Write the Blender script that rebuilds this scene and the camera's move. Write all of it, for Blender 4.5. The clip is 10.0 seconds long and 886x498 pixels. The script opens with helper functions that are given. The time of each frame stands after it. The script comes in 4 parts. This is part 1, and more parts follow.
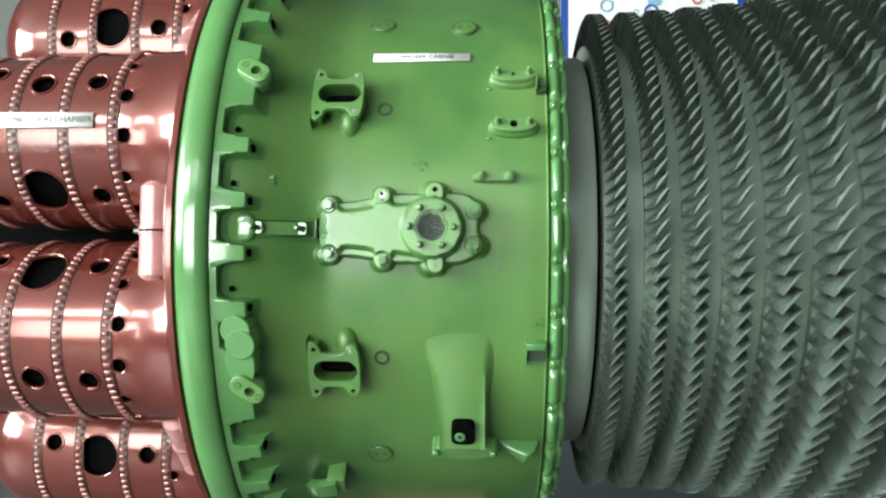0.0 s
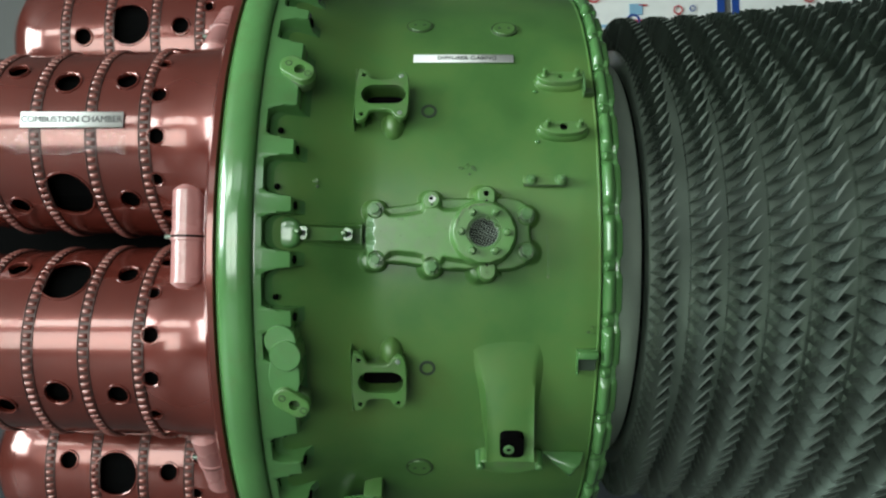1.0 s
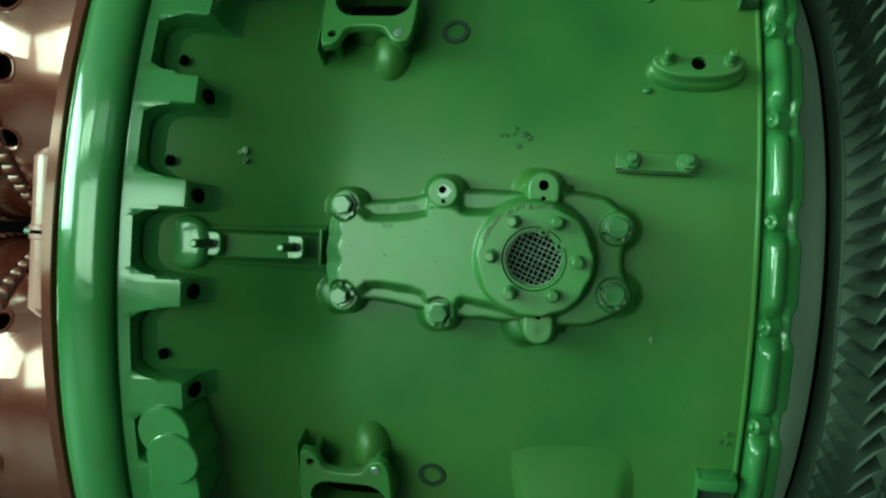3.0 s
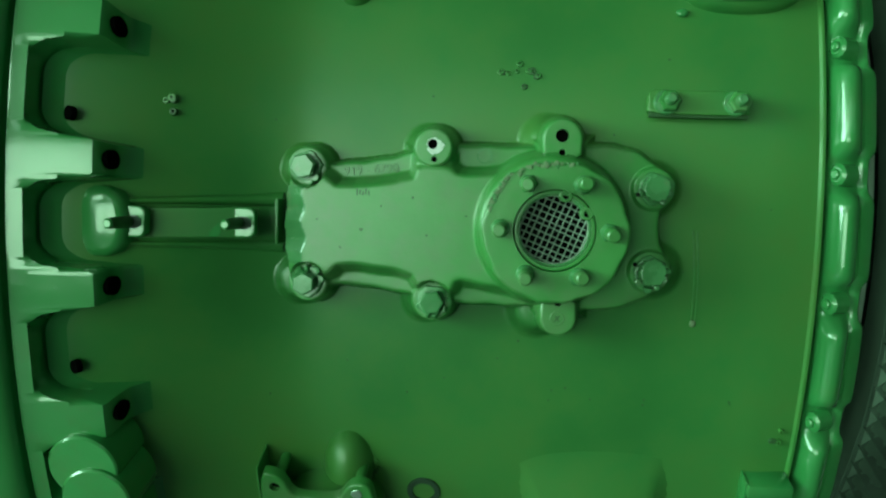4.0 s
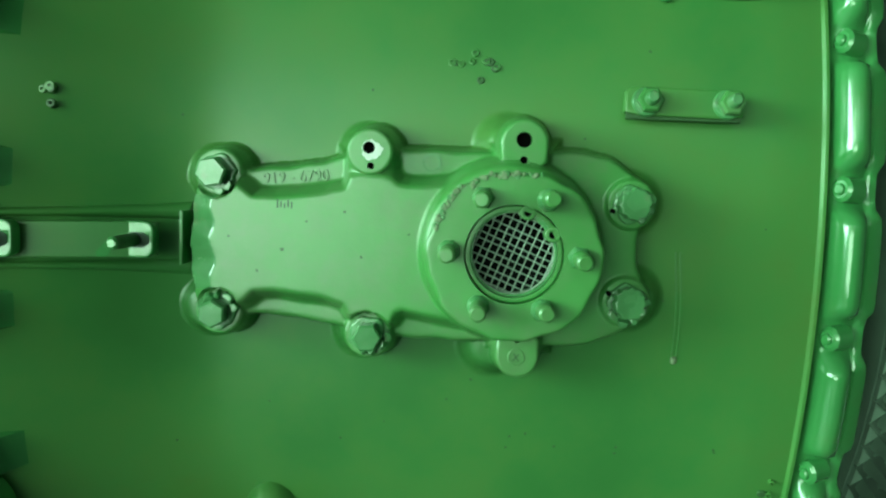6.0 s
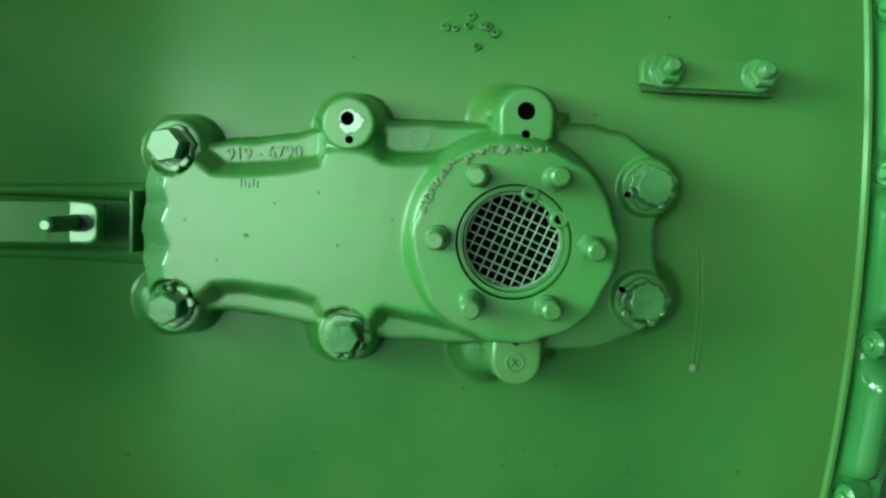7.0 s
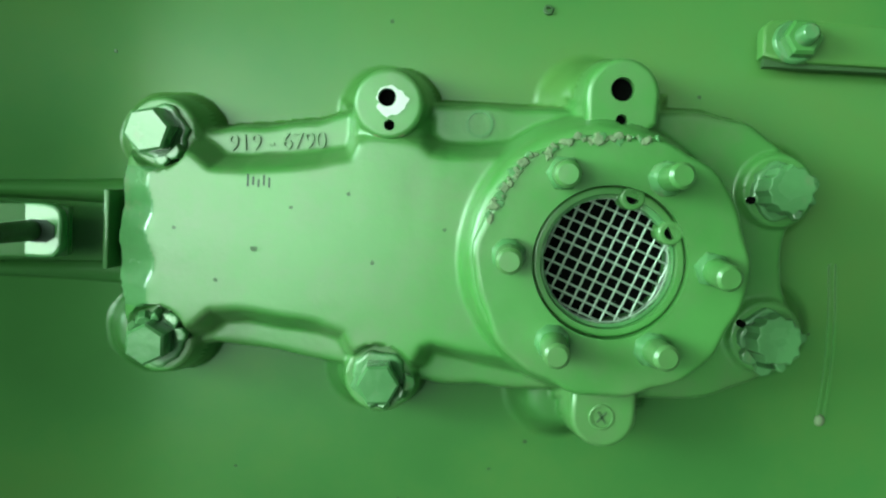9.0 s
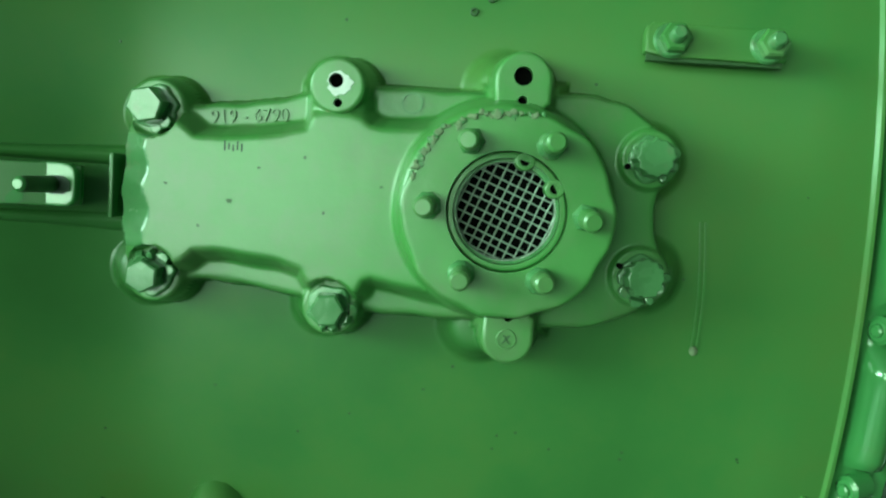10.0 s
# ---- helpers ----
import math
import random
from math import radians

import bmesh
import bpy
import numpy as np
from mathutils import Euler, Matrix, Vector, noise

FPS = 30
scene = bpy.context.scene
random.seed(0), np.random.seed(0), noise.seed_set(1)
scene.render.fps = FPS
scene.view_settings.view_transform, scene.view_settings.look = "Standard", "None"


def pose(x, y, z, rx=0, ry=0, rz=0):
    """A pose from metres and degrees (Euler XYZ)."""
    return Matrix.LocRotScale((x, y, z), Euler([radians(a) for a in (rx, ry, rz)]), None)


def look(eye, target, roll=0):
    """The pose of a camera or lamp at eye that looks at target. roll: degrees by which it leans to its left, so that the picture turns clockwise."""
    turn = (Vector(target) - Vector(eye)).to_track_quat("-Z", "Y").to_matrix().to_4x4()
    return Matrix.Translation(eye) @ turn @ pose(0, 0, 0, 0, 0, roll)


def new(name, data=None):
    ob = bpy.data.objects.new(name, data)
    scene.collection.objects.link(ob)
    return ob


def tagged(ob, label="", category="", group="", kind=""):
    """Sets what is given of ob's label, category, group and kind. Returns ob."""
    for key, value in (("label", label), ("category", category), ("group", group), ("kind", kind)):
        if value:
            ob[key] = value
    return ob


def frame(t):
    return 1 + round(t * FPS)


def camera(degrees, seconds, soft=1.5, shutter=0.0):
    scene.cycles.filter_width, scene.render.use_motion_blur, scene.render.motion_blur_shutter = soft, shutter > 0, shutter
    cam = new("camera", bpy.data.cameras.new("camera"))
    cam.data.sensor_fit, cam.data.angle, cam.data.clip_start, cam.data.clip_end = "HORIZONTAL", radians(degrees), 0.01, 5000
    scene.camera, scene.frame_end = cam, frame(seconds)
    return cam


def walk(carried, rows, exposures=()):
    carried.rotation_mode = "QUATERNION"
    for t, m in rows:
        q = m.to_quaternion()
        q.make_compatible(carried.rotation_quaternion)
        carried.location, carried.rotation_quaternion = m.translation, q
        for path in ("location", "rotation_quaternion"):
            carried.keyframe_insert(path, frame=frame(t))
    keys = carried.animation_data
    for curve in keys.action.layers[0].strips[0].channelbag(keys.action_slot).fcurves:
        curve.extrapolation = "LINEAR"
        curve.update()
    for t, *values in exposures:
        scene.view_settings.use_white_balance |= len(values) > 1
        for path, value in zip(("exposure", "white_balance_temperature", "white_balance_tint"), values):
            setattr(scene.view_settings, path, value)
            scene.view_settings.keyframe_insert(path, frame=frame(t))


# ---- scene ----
cam = camera(60.0, 10.0, soft=2.3)
PATH = [
    (0, (0.062, 0.048, 1.182), (-0.069, 2.041, 1.279), 0.5),
    (0.5, (0.016, 0.058, 1.183), (-0.088, 2.05, 1.328), 1.2),
    (1, (-0.049, 0.076, 1.18), (-0.085, 2.073, 1.3), 0.3),
    (1.5, (-0.058, 0.113, 1.188), (-0.089, 2.111, 1.283), -0.2),
    (2, (-0.01, 0.281, 1.228), (-0.16, 2.274, 1.276), 0.5),
    (2.2, (0.005, 0.329, 1.241), (-0.183, 2.32, 1.281), 1.2),
    (3.3, (-0.008, 0.545, 1.274), (-0.326, 2.518, 1.222), 3.1),
    (3.5, (-0.022, 0.564, 1.276), (-0.311, 2.544, 1.263), 2.1),
    (4, (-0.042, 0.609, 1.278), (-0.197, 2.596, 1.113), 1.6),
    (4.5, (-0.045, 0.623, 1.277), (-0.123, 2.616, 1.13), 2.4),
    (5, (-0.047, 0.629, 1.278), (-0.114, 2.623, 1.128), 2.7),
    (5.5, (-0.052, 0.642, 1.278), (-0.065, 2.639, 1.164), 2.6),
    (5.7, (-0.036, 0.658, 1.29), (-0.096, 2.648, 1.101), 2.3),
    (6.8, (-0.036, 0.714, 1.273), (-0.1, 2.708, 1.137), 2.3),
    (7, (-0.034, 0.723, 1.274), (-0.088, 2.716, 1.123), 2.8),
    (7.5, (-0.034, 0.737, 1.272), (-0.11, 2.726, 1.081), 2.3),
    (8, (-0.044, 0.761, 1.276), (-0.109, 2.754, 1.129), 3.4),
    (8.5, (-0.054, 0.79, 1.272), (-0.133, 2.781, 1.104), 3.5),
    (9, (-0.055, 0.792, 1.274), (-0.118, 2.784, 1.119), 3.3),
    (9.5, (-0.046, 0.777, 1.27), (-0.073, 2.769, 1.093), 3.3),
    (10, (-0.028, 0.735, 1.264), (-0.096, 2.728, 1.101), 4.0),
]
LIGHT = [(0, 0.14, 6500, 4), (0.5, -0.44, 6500, 4), (1, -0.84, 6500, 2), (1.5, -0.94, 6500, -3), (2, -1.05, 6500, -16), (3.3, -1.32, 6500, -60), (4, -1.12, 6500, -60), (4.5, -0.67, 6500, -53), (5.5, -0.56, 6500, -53), (7.5, -0.68, 6500, -51), (9, -0.35, 6500, -39), (10, -0.68, 6500, -49)]
walk(cam, [(t, look(eye, target, roll)) for t, eye, target, roll in PATH], LIGHT)

# ---- world and lights ----
YA, ZC = 1.505, 1.254          # the engine's axis: y and z
world = bpy.data.worlds.new("world")
scene.world = world
world.use_nodes = True
wn = world.node_tree
sky = wn.nodes.new("ShaderNodeTexSky")
sky.sky_type, sky.sun_disc = "NISHITA", False
sky.sun_elevation, sky.sun_rotation = radians(38), radians(160)
wn.links.new(sky.outputs[0], wn.nodes["Background"].inputs[0])
wn.nodes["Background"].inputs[1].default_value = 0.12


def area(name, m, sx, sy, power, colour):
    d = bpy.data.lights.new(name, "AREA")
    d.shape, d.size, d.size_y, d.energy, d.color = "RECTANGLE", sx, sy, power, colour
    ob = new(name, d)
    ob.matrix_world = m
    return ob


POWER = (225, 125, 25, 2, 880)     # watts of daylight through the door and the added high and west windows

# ---- materials ----
def mat(name, base, rough=0.5, metal=0.0, vary=0.15, scale=6.0, bump=0.0, bump_scale=60.0, spec=0.5, coat=0.0, coat_rough=0.08,
        dirt=None, dirt_at=(0.55, 0.75), dirt_scale=9.0, rough_vary=0.1, emit=0.0, island=0.0):
    m = bpy.data.materials.new(name)
    m.use_nodes = True
    nt = m.node_tree
    N, L = nt.nodes, nt.links
    b = N["Principled BSDF"]
    b.inputs["Metallic"].default_value = metal
    b.inputs["Specular IOR Level"].default_value = spec
    b.inputs["Coat Weight"].default_value = coat
    b.inputs["Coat Roughness"].default_value = coat_rough
    tc = N.new("ShaderNodeTexCoord")
    n1 = N.new("ShaderNodeTexNoise")
    n1.inputs["Scale"].default_value, n1.inputs["Detail"].default_value = scale, 6
    L.new(tc.outputs["Object"], n1.inputs["Vector"])
    ramp = N.new("ShaderNodeMapRange")
    ramp.inputs[1].default_value, ramp.inputs[2].default_value = 0.3, 0.7
    ramp.inputs[3].default_value, ramp.inputs[4].default_value = 1 - vary, 1 + vary
    L.new(n1.outputs[0], ramp.inputs[0])
    mul = N.new("ShaderNodeVectorMath")
    mul.operation = "SCALE"
    mul.inputs[0].default_value = base
    L.new(ramp.outputs[0], mul.inputs["Scale"])
    out = mul.outputs[0]
    if island:
        oi = N.new("ShaderNodeObjectInfo")
        mr = N.new("ShaderNodeMapRange")
        mr.inputs[3].default_value, mr.inputs[4].default_value = 1 - island, 1 + island
        L.new(oi.outputs["Random"], mr.inputs[0])
        m2 = N.new("ShaderNodeVectorMath")
        m2.operation = "SCALE"
        L.new(out, m2.inputs[0])
        L.new(mr.outputs[0], m2.inputs["Scale"])
        out = m2.outputs[0]
    if dirt:
        n2 = N.new("ShaderNodeTexNoise")
        n2.inputs["Scale"].default_value, n2.inputs["Detail"].default_value = dirt_scale, 9
        n2.inputs["Roughness"].default_value = 0.7
        L.new(tc.outputs["Object"], n2.inputs["Vector"])
        r2 = N.new("ShaderNodeMapRange")
        r2.inputs[1].default_value, r2.inputs[2].default_value = dirt_at
        r2.inputs[4].default_value = 0.8
        L.new(n2.outputs[0], r2.inputs[0])
        mix = N.new("ShaderNodeMix")
        mix.data_type = "RGBA"
        L.new(r2.outputs[0], mix.inputs[0])
        L.new(out, mix.inputs[6])
        mix.inputs[7].default_value = (*dirt, 1)
        out = mix.outputs[2]
    L.new(out, b.inputs["Base Color"])
    n3 = N.new("ShaderNodeTexNoise")
    n3.inputs["Scale"].default_value, n3.inputs["Detail"].default_value = bump_scale, 5
    L.new(tc.outputs["Object"], n3.inputs["Vector"])
    rr = N.new("ShaderNodeMapRange")
    rr.inputs[3].default_value, rr.inputs[4].default_value = max(rough - rough_vary, 0.02), min(rough + rough_vary, 1)
    L.new(n1.outputs[0], rr.inputs[0])
    L.new(rr.outputs[0], b.inputs["Roughness"])
    if bump:
        bp = N.new("ShaderNodeBump")
        bp.inputs["Strength"].default_value, bp.inputs["Distance"].default_value = bump, 0.002
        L.new(n3.outputs[0], bp.inputs["Height"])
        L.new(bp.outputs[0], b.inputs["Normal"])
    if emit:
        b.inputs["Emission Color"].default_value = (*base, 1)
        b.inputs["Emission Strength"].default_value = emit
    return m


GREEN = mat("green_paint", (0.075, 0.180, 0.045), 0.36, vary=0.30, scale=7, bump=0.32, bump_scale=13, dirt=(0.100, 0.150, 0.037), dirt_at=(0.42, 0.74), dirt_scale=7, rough_vary=0.14, spec=0.50, coat=0.25, coat_rough=0.24)
# Rim and cast greens: casing paint with caught light lifted into the colour.
GREEN_RIM = mat("lit_green_rim_paint", (0.082, 0.205, 0.063), 0.20, vary=0.14, scale=8, coat=0.7, coat_rough=0.07, bump=0.16, bump_scale=70, dirt=(0.09, 0.15, 0.05), dirt_at=(0.52, 0.8), dirt_scale=22)
GREEN_COVER = mat("lit_green_cast_paint", (0.086, 0.203, 0.051), 0.33, vary=0.16, scale=20, bump=0.20, bump_scale=75, coat=0.35, coat_rough=0.28,
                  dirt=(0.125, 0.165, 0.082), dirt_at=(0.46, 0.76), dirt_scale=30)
GREEN_WORN = mat("worn_green_paint", (0.100, 0.205, 0.080), 0.26, vary=0.2, scale=60, bump=0.14, bump_scale=240, coat=0.6, coat_rough=0.10,
                 dirt=(0.17, 0.18, 0.11), dirt_at=(0.56, 0.72), dirt_scale=90)
RED = mat("red_lacquer", (0.140, 0.027, 0.019), 0.2, metal=0.42, vary=0.15, scale=9, bump=0.06, bump_scale=30, coat=0.7,
          dirt=(0.12, 0.04, 0.03), dirt_at=(0.58, 0.8), dirt_scale=14)
PINK = mat("worn_pink_lacquer", (0.42, 0.19, 0.18), 0.28, vary=0.15, scale=22, bump=0.08, bump_scale=90, coat=0.3)
STEEL = mat("grey_steel", (0.20, 0.245, 0.205), 0.36, metal=0.45, vary=0.18, scale=12, bump=0.08, bump_scale=120)
BLADE = mat("blade_steel", (0.160, 0.195, 0.165), 0.27, metal=0.65, vary=0.18, scale=18, bump=0.05, bump_scale=150, island=0.16)
DRUM = mat("brushed_drum_steel", (0.46, 0.53, 0.45), 0.34, metal=0.40, vary=0.15, scale=7, bump=0.06, bump_scale=120)
BRIGHT = mat("bright_steel", (0.40, 0.46, 0.40), 0.35, metal=0.7, vary=0.15, scale=80)
# Matte black: paints the shade in holes and gaps, also colours the gasket.
DARK = mat("black_shade_and_gasket", (0.003, 0.003, 0.003), 0.9, vary=0.1, spec=0.0)
PAPER = mat("white_paper", (0.88, 0.88, 0.86), 0.55, vary=0.04, scale=15)
INK = mat("black_ink", (0.03, 0.03, 0.03), 0.6, vary=0.05)
# Hall paint, darkened well below white to cut the bounced light.
WHITE = mat("dim_wall_paint", (0.13, 0.13, 0.127), 0.7, vary=0.06, scale=2, bump=0.1)
FLOOR = mat("grey_floor_paint", (0.100, 0.103, 0.106), 0.4, vary=0.15, scale=3, bump=0.05)
BLUE = mat("blue_print", (0.02, 0.07, 0.33), 0.4, vary=0.06)
REDP = mat("red_print", (0.5, 0.04, 0.05), 0.4, vary=0.06)
CYANP = mat("pale_blue_print", (0.25, 0.45, 0.62), 0.4, vary=0.06)
YELLOW = mat("yellow_paint", (0.75, 0.45, 0.03), 0.4, vary=0.1)
# Dirty and chipped paint; also paints the shade under strip, clip and pads.
GREEN_DARK = mat("dirt_and_shade_green", (0.045, 0.085, 0.03), 0.5, vary=0.2, scale=40, bump=0.2, bump_scale=200)
FLAKE = mat("brown_flaking_paint", (0.16, 0.20, 0.11), 0.7, vary=0.25, scale=200, bump=0.4, bump_scale=500)
INK2 = mat("dull_dark_mark", (0.03, 0.05, 0.03), 0.6, vary=0.1)
STAND = mat("dark_stand_paint", (0.03, 0.035, 0.04), 0.4, vary=0.1)
RUSTY = mat("pale_rust", (0.30, 0.20, 0.13), 0.6, vary=0.2, scale=300)
CHALK = mat("bare_white_metal", (0.62, 0.62, 0.60), 0.5, vary=0.1, scale=200)


# ---- mesh helpers ----
def on(x, ang, r):
    """A frame on the casing: local x along the axis, y round it (upwards), z outwards."""
    a = radians(ang)
    m = Matrix(((1, 0, 0), (0, math.sin(a), -math.cos(a)), (0, math.cos(a), math.sin(a)))).to_4x4()
    m.translation = (x, YA - r * math.cos(a), ZC + r * math.sin(a))
    return m


def obj(name, bm, material, parent=None, label="", m=None, smooth=40):
    me = bpy.data.meshes.new(name)
    bmesh.ops.recalc_face_normals(bm, faces=bm.faces)
    bm.to_mesh(me)
    bm.free()
    me.materials.append(material)
    return obj_of(name, me, parent, label, m, smooth)


def obj_of(name, me, parent=None, label="", m=None, smooth=40):
    if smooth:
        me.polygons.foreach_set("use_smooth", [True] * len(me.polygons))
        me.set_sharp_from_angle(angle=radians(smooth))
    ob = new(name, me)
    if m is not None:
        ob.matrix_world = m
    if parent:
        ob.parent = parent
    if label:
        ob["label"] = label
    return ob


def empty(name, label, category, group="", kind=""):
    return tagged(new(name), label, category, group, kind)


def lathe(bm, prof, a0=-180, a1=180, seg=192, yc=None, zc=None):
    """Turns (x, r) points round an axis along x."""
    yc, zc = YA if yc is None else yc, ZC if zc is None else zc
    full = a1 - a0 >= 360
    n = seg if full else seg + 1
    rings = []
    for k in range(n):
        a = radians(a0 + (a1 - a0) * k / seg)
        rings.append([bm.verts.new((x, yc - r * math.cos(a), zc + r * math.sin(a))) for x, r in prof])
    for k in range(seg):
        u, v = rings[k], rings[(k + 1) % n]
        for i in range(len(prof) - 1):
            bm.faces.new((u[i], u[i + 1], v[i + 1], v[i]))
    return bm


def offset(pts, d):
    """Moves a closed outline (counter-clockwise) inwards by d."""
    out = []
    n = len(pts)
    for i in range(n):
        p, q, r = Vector(pts[i - 1]), Vector(pts[i]), Vector(pts[(i + 1) % n])
        e1, e2 = (q - p).normalized(), (r - q).normalized()
        n1, n2 = Vector((-e1.y, e1.x)), Vector((-e2.y, e2.x))
        b = n1 + n2
        b = b.normalized() if b.length > 1e-6 else n1
        k = max(b.dot(n1), 0.45)
        out.append(tuple(q + b * d / k))
    return out


def plate(bm, outer, z0, z1, holes=(), bevel=0.001, m=None, floor=None):
    """A slab with a rounded upper edge and holes that go down to floor (z0 if not given)."""
    m = m or Matrix()
    mk = lambda pts, z: [bm.verts.new(m @ Vector((x, y, z))) for x, y in pts]
    def strip(a, b):
        for i in range(len(a)):
            j = (i + 1) % len(a)
            bm.faces.new((a[i], a[j], b[j], b[i]))
    low = mk(outer, z0)
    rim = mk(outer, z1 - bevel)
    strip(low, rim)
    if bevel > 0:
        mid = mk(offset(outer, bevel * 0.3), z1 - bevel * 0.3)
        top = mk(offset(outer, bevel), z1)
        strip(rim, mid)
        strip(mid, top)
        if bevel < 0.004:
            flat = mk(offset(outer, bevel * 1.5), z1)
            strip(top, flat)
            top = flat
    else:
        top = rim
    edges = [bm.edges.get((top[i], top[(i + 1) % len(top)])) for i in range(len(top))]
    for h in holes:
        ht = mk(h, z1)
        hb = mk(h, z0 if floor is None else floor)
        strip(hb, ht)
        edges += [bm.edges.get((ht[i], ht[(i + 1) % len(ht)])) for i in range(len(ht))]
    bmesh.ops.triangle_fill(bm, use_beauty=True, use_dissolve=False, edges=edges)
    return bm


def circle(cx, cy, r, n=24, start=0.0):
    return [(cx + r * math.cos(2 * math.pi * k / n + start), cy + r * math.sin(2 * math.pi * k / n + start)) for k in range(n)]


def smooth_outline(pts, rounds=2, keep=0.25):
    """Rounds the corners of an outline (Chaikin)."""
    for _ in range(rounds):
        out = []
        for i in range(len(pts)):
            p, q = Vector(pts[i]), Vector(pts[(i + 1) % len(pts)])
            out += [tuple(p.lerp(q, keep)), tuple(p.lerp(q, 1 - keep))]
        pts = out
    return pts


def rod(bm, r0, r1, z0, z1, m=None, n=16, bevel=0.0, cx=0.0, cy=0.0, phase=0.0):
    """An upright tapered rod with a chamfered top."""
    m = m or Matrix()
    prof = [(r0, z0), (r1, z1 - bevel), (max(r1 - bevel, 1e-5), z1)] if bevel else [(r0, z0), (r1, z1)]
    rows = [[bm.verts.new(m @ Vector((cx + r * math.cos(2 * math.pi * k / n + phase), cy + r * math.sin(2 * math.pi * k / n + phase), z))) for k in range(n)] for r, z in prof]
    for a, b in zip(rows, rows[1:]):
        for k in range(n):
            bm.faces.new((a[k], a[(k + 1) % n], b[(k + 1) % n], b[k]))
    bm.faces.new(rows[-1])
    bm.faces.new(rows[0][::-1])
    return bm


def box(bm, x0, x1, y0, y1, z0, z1, m=None, bevel=0.0):
    m = m or Matrix()
    c = [bm.verts.new(m @ Vector((x, y, z))) for x in (x0, x1) for y in (y0, y1) for z in (z0, z1)]
    fs = [bm.faces.new([c[i] for i in f]) for f in ((0, 1, 3, 2), (4, 6, 7, 5), (0, 4, 5, 1), (2, 3, 7, 6), (0, 2, 6, 4), (1, 5, 7, 3))]
    if bevel:
        es = list({e for f in fs for e in f.edges})
        bmesh.ops.bevel(bm, geom=es, offset=bevel, segments=2, affect="EDGES", profile=0.5)
    return bm


def obj_bm_sphere(radii, m, n=20):
    bm = bmesh.new()
    bmesh.ops.create_uvsphere(bm, u_segments=n, v_segments=n // 2, radius=1)
    bmesh.ops.transform(bm, matrix=m @ Matrix.Diagonal((*radii, 1)), verts=bm.verts)
    return bm


# ---- the hall ----
X0, X1, Y0, Y1, H = -5.0, 6.0, -3.2, 4.2, 3.6
bm = box(bmesh.new(), X0 - 0.2, X1 + 0.2, Y0 - 0.2, Y1 + 0.2, -0.2, 0.0)
tagged(obj("floor", bm, FLOOR, smooth=0), "grey painted concrete hall floor", "floor", kind="structure")
# Ceiling and east wall are unseen, added to close the hall.
bm = box(bmesh.new(), X0 - 0.2, X1 + 0.2, Y0 - 0.2, Y1 + 0.2, H, H + 0.2)
tagged(obj("ceiling", bm, WHITE, smooth=0), "unseen hall ceiling, kept dark to cut bounced light", "ceiling", kind="structure")
for nm, b in (("wall_north", (X0 - 0.2, X1 + 0.2, Y1, Y1 + 0.2)), ("wall_east", (X1, X1 + 0.2, Y0, Y1))):
    bm = box(bmesh.new(), b[0], b[1], b[2], b[3], 0.0, H)
    tagged(obj(nm, bm, WHITE, smooth=0), "hall wall painted dark to cut bounced light", "wall", kind="structure")
# the unseen wall behind the camera: a wide glazed door to the rear of the engine and a row of high windows added for
# light from above
OPEN = [(-3.6, -0.5, 0.45, 2.10), (-4.6, -2.4, 2.55, 3.4), (-2.0, 0.2, 2.55, 3.4), (0.6, 2.8, 2.55, 3.4)]
bm = bmesh.new()
xs = sorted({X0 - 0.2, X1 + 0.2} | {v for o in OPEN for v in o[:2]})
zs = sorted({0.0, H} | {v for o in OPEN for v in o[2:]})
for a, b in zip(xs, xs[1:]):
    for c, d in zip(zs, zs[1:]):
        if not any(o[0] <= (a + b) / 2 <= o[1] and o[2] <= (c + d) / 2 <= o[3] for o in OPEN):
            box(bm, a, b, Y0 - 0.2, Y0, c, d)
bmesh.ops.remove_doubles(bm, verts=bm.verts, dist=1e-5)
tagged(obj("wall_south", bm, WHITE, smooth=0), "unseen wall with glazed door and added high windows", "wall", kind="structure")
for i, (a, b, c, d) in enumerate(OPEN):
    w = empty("window_%d" % (i + 1), "unseen metal framed window glazing with upright bars", "window", kind="structure")
    nb = 2
    for k in range(nb + 1):
        x = a + (b - a - 0.05) * k / nb
        obj("mullion", box(bmesh.new(), x, x + 0.05, Y0 - 0.10, Y0 - 0.04, c, d), WHITE, w, smooth=0)
    for z in (c, d - 0.05):
        obj("rail", box(bmesh.new(), a + 0.05, b - 0.05, Y0 - 0.095, Y0 - 0.045, z, z + 0.05), WHITE, w, smooth=0)
    area("window_light", look(((a + b) / 2, Y0 - 0.12, (c + d) / 2), ((a + b) / 2, 5, (c + d) / 2)), b - a - 0.06, d - c - 0.06, POWER[i], (0.95, 1.0, 0.97))

# unseen west wall with one tall window, added as light from the left
WY0, WY1, WZ0, WZ1 = -3.1, 0.3, 1.20, 3.35
bm = bmesh.new()
for a, b, c, d in ((Y0, WY0, 0, H), (WY1, Y1, 0, H), (WY0, WY1, 0, WZ0), (WY0, WY1, WZ1, H)):
    box(bm, X0 - 0.2, X0, a, b, c, d)
tagged(obj("wall_west", bm, WHITE, smooth=0), "unseen hall wall with one added window", "wall", kind="structure")
w = empty("window_5", "unseen metal framed window glazing with upright bars", "window", kind="structure")
for k in range(4):
    y = WY0 + (WY1 - WY0 - 0.05) * k / 3
    obj("mullion", box(bmesh.new(), X0 - 0.10, X0 - 0.04, y, y + 0.05, WZ0, WZ1), WHITE, w, smooth=0)
for z in (WZ0, WZ1 - 0.05):
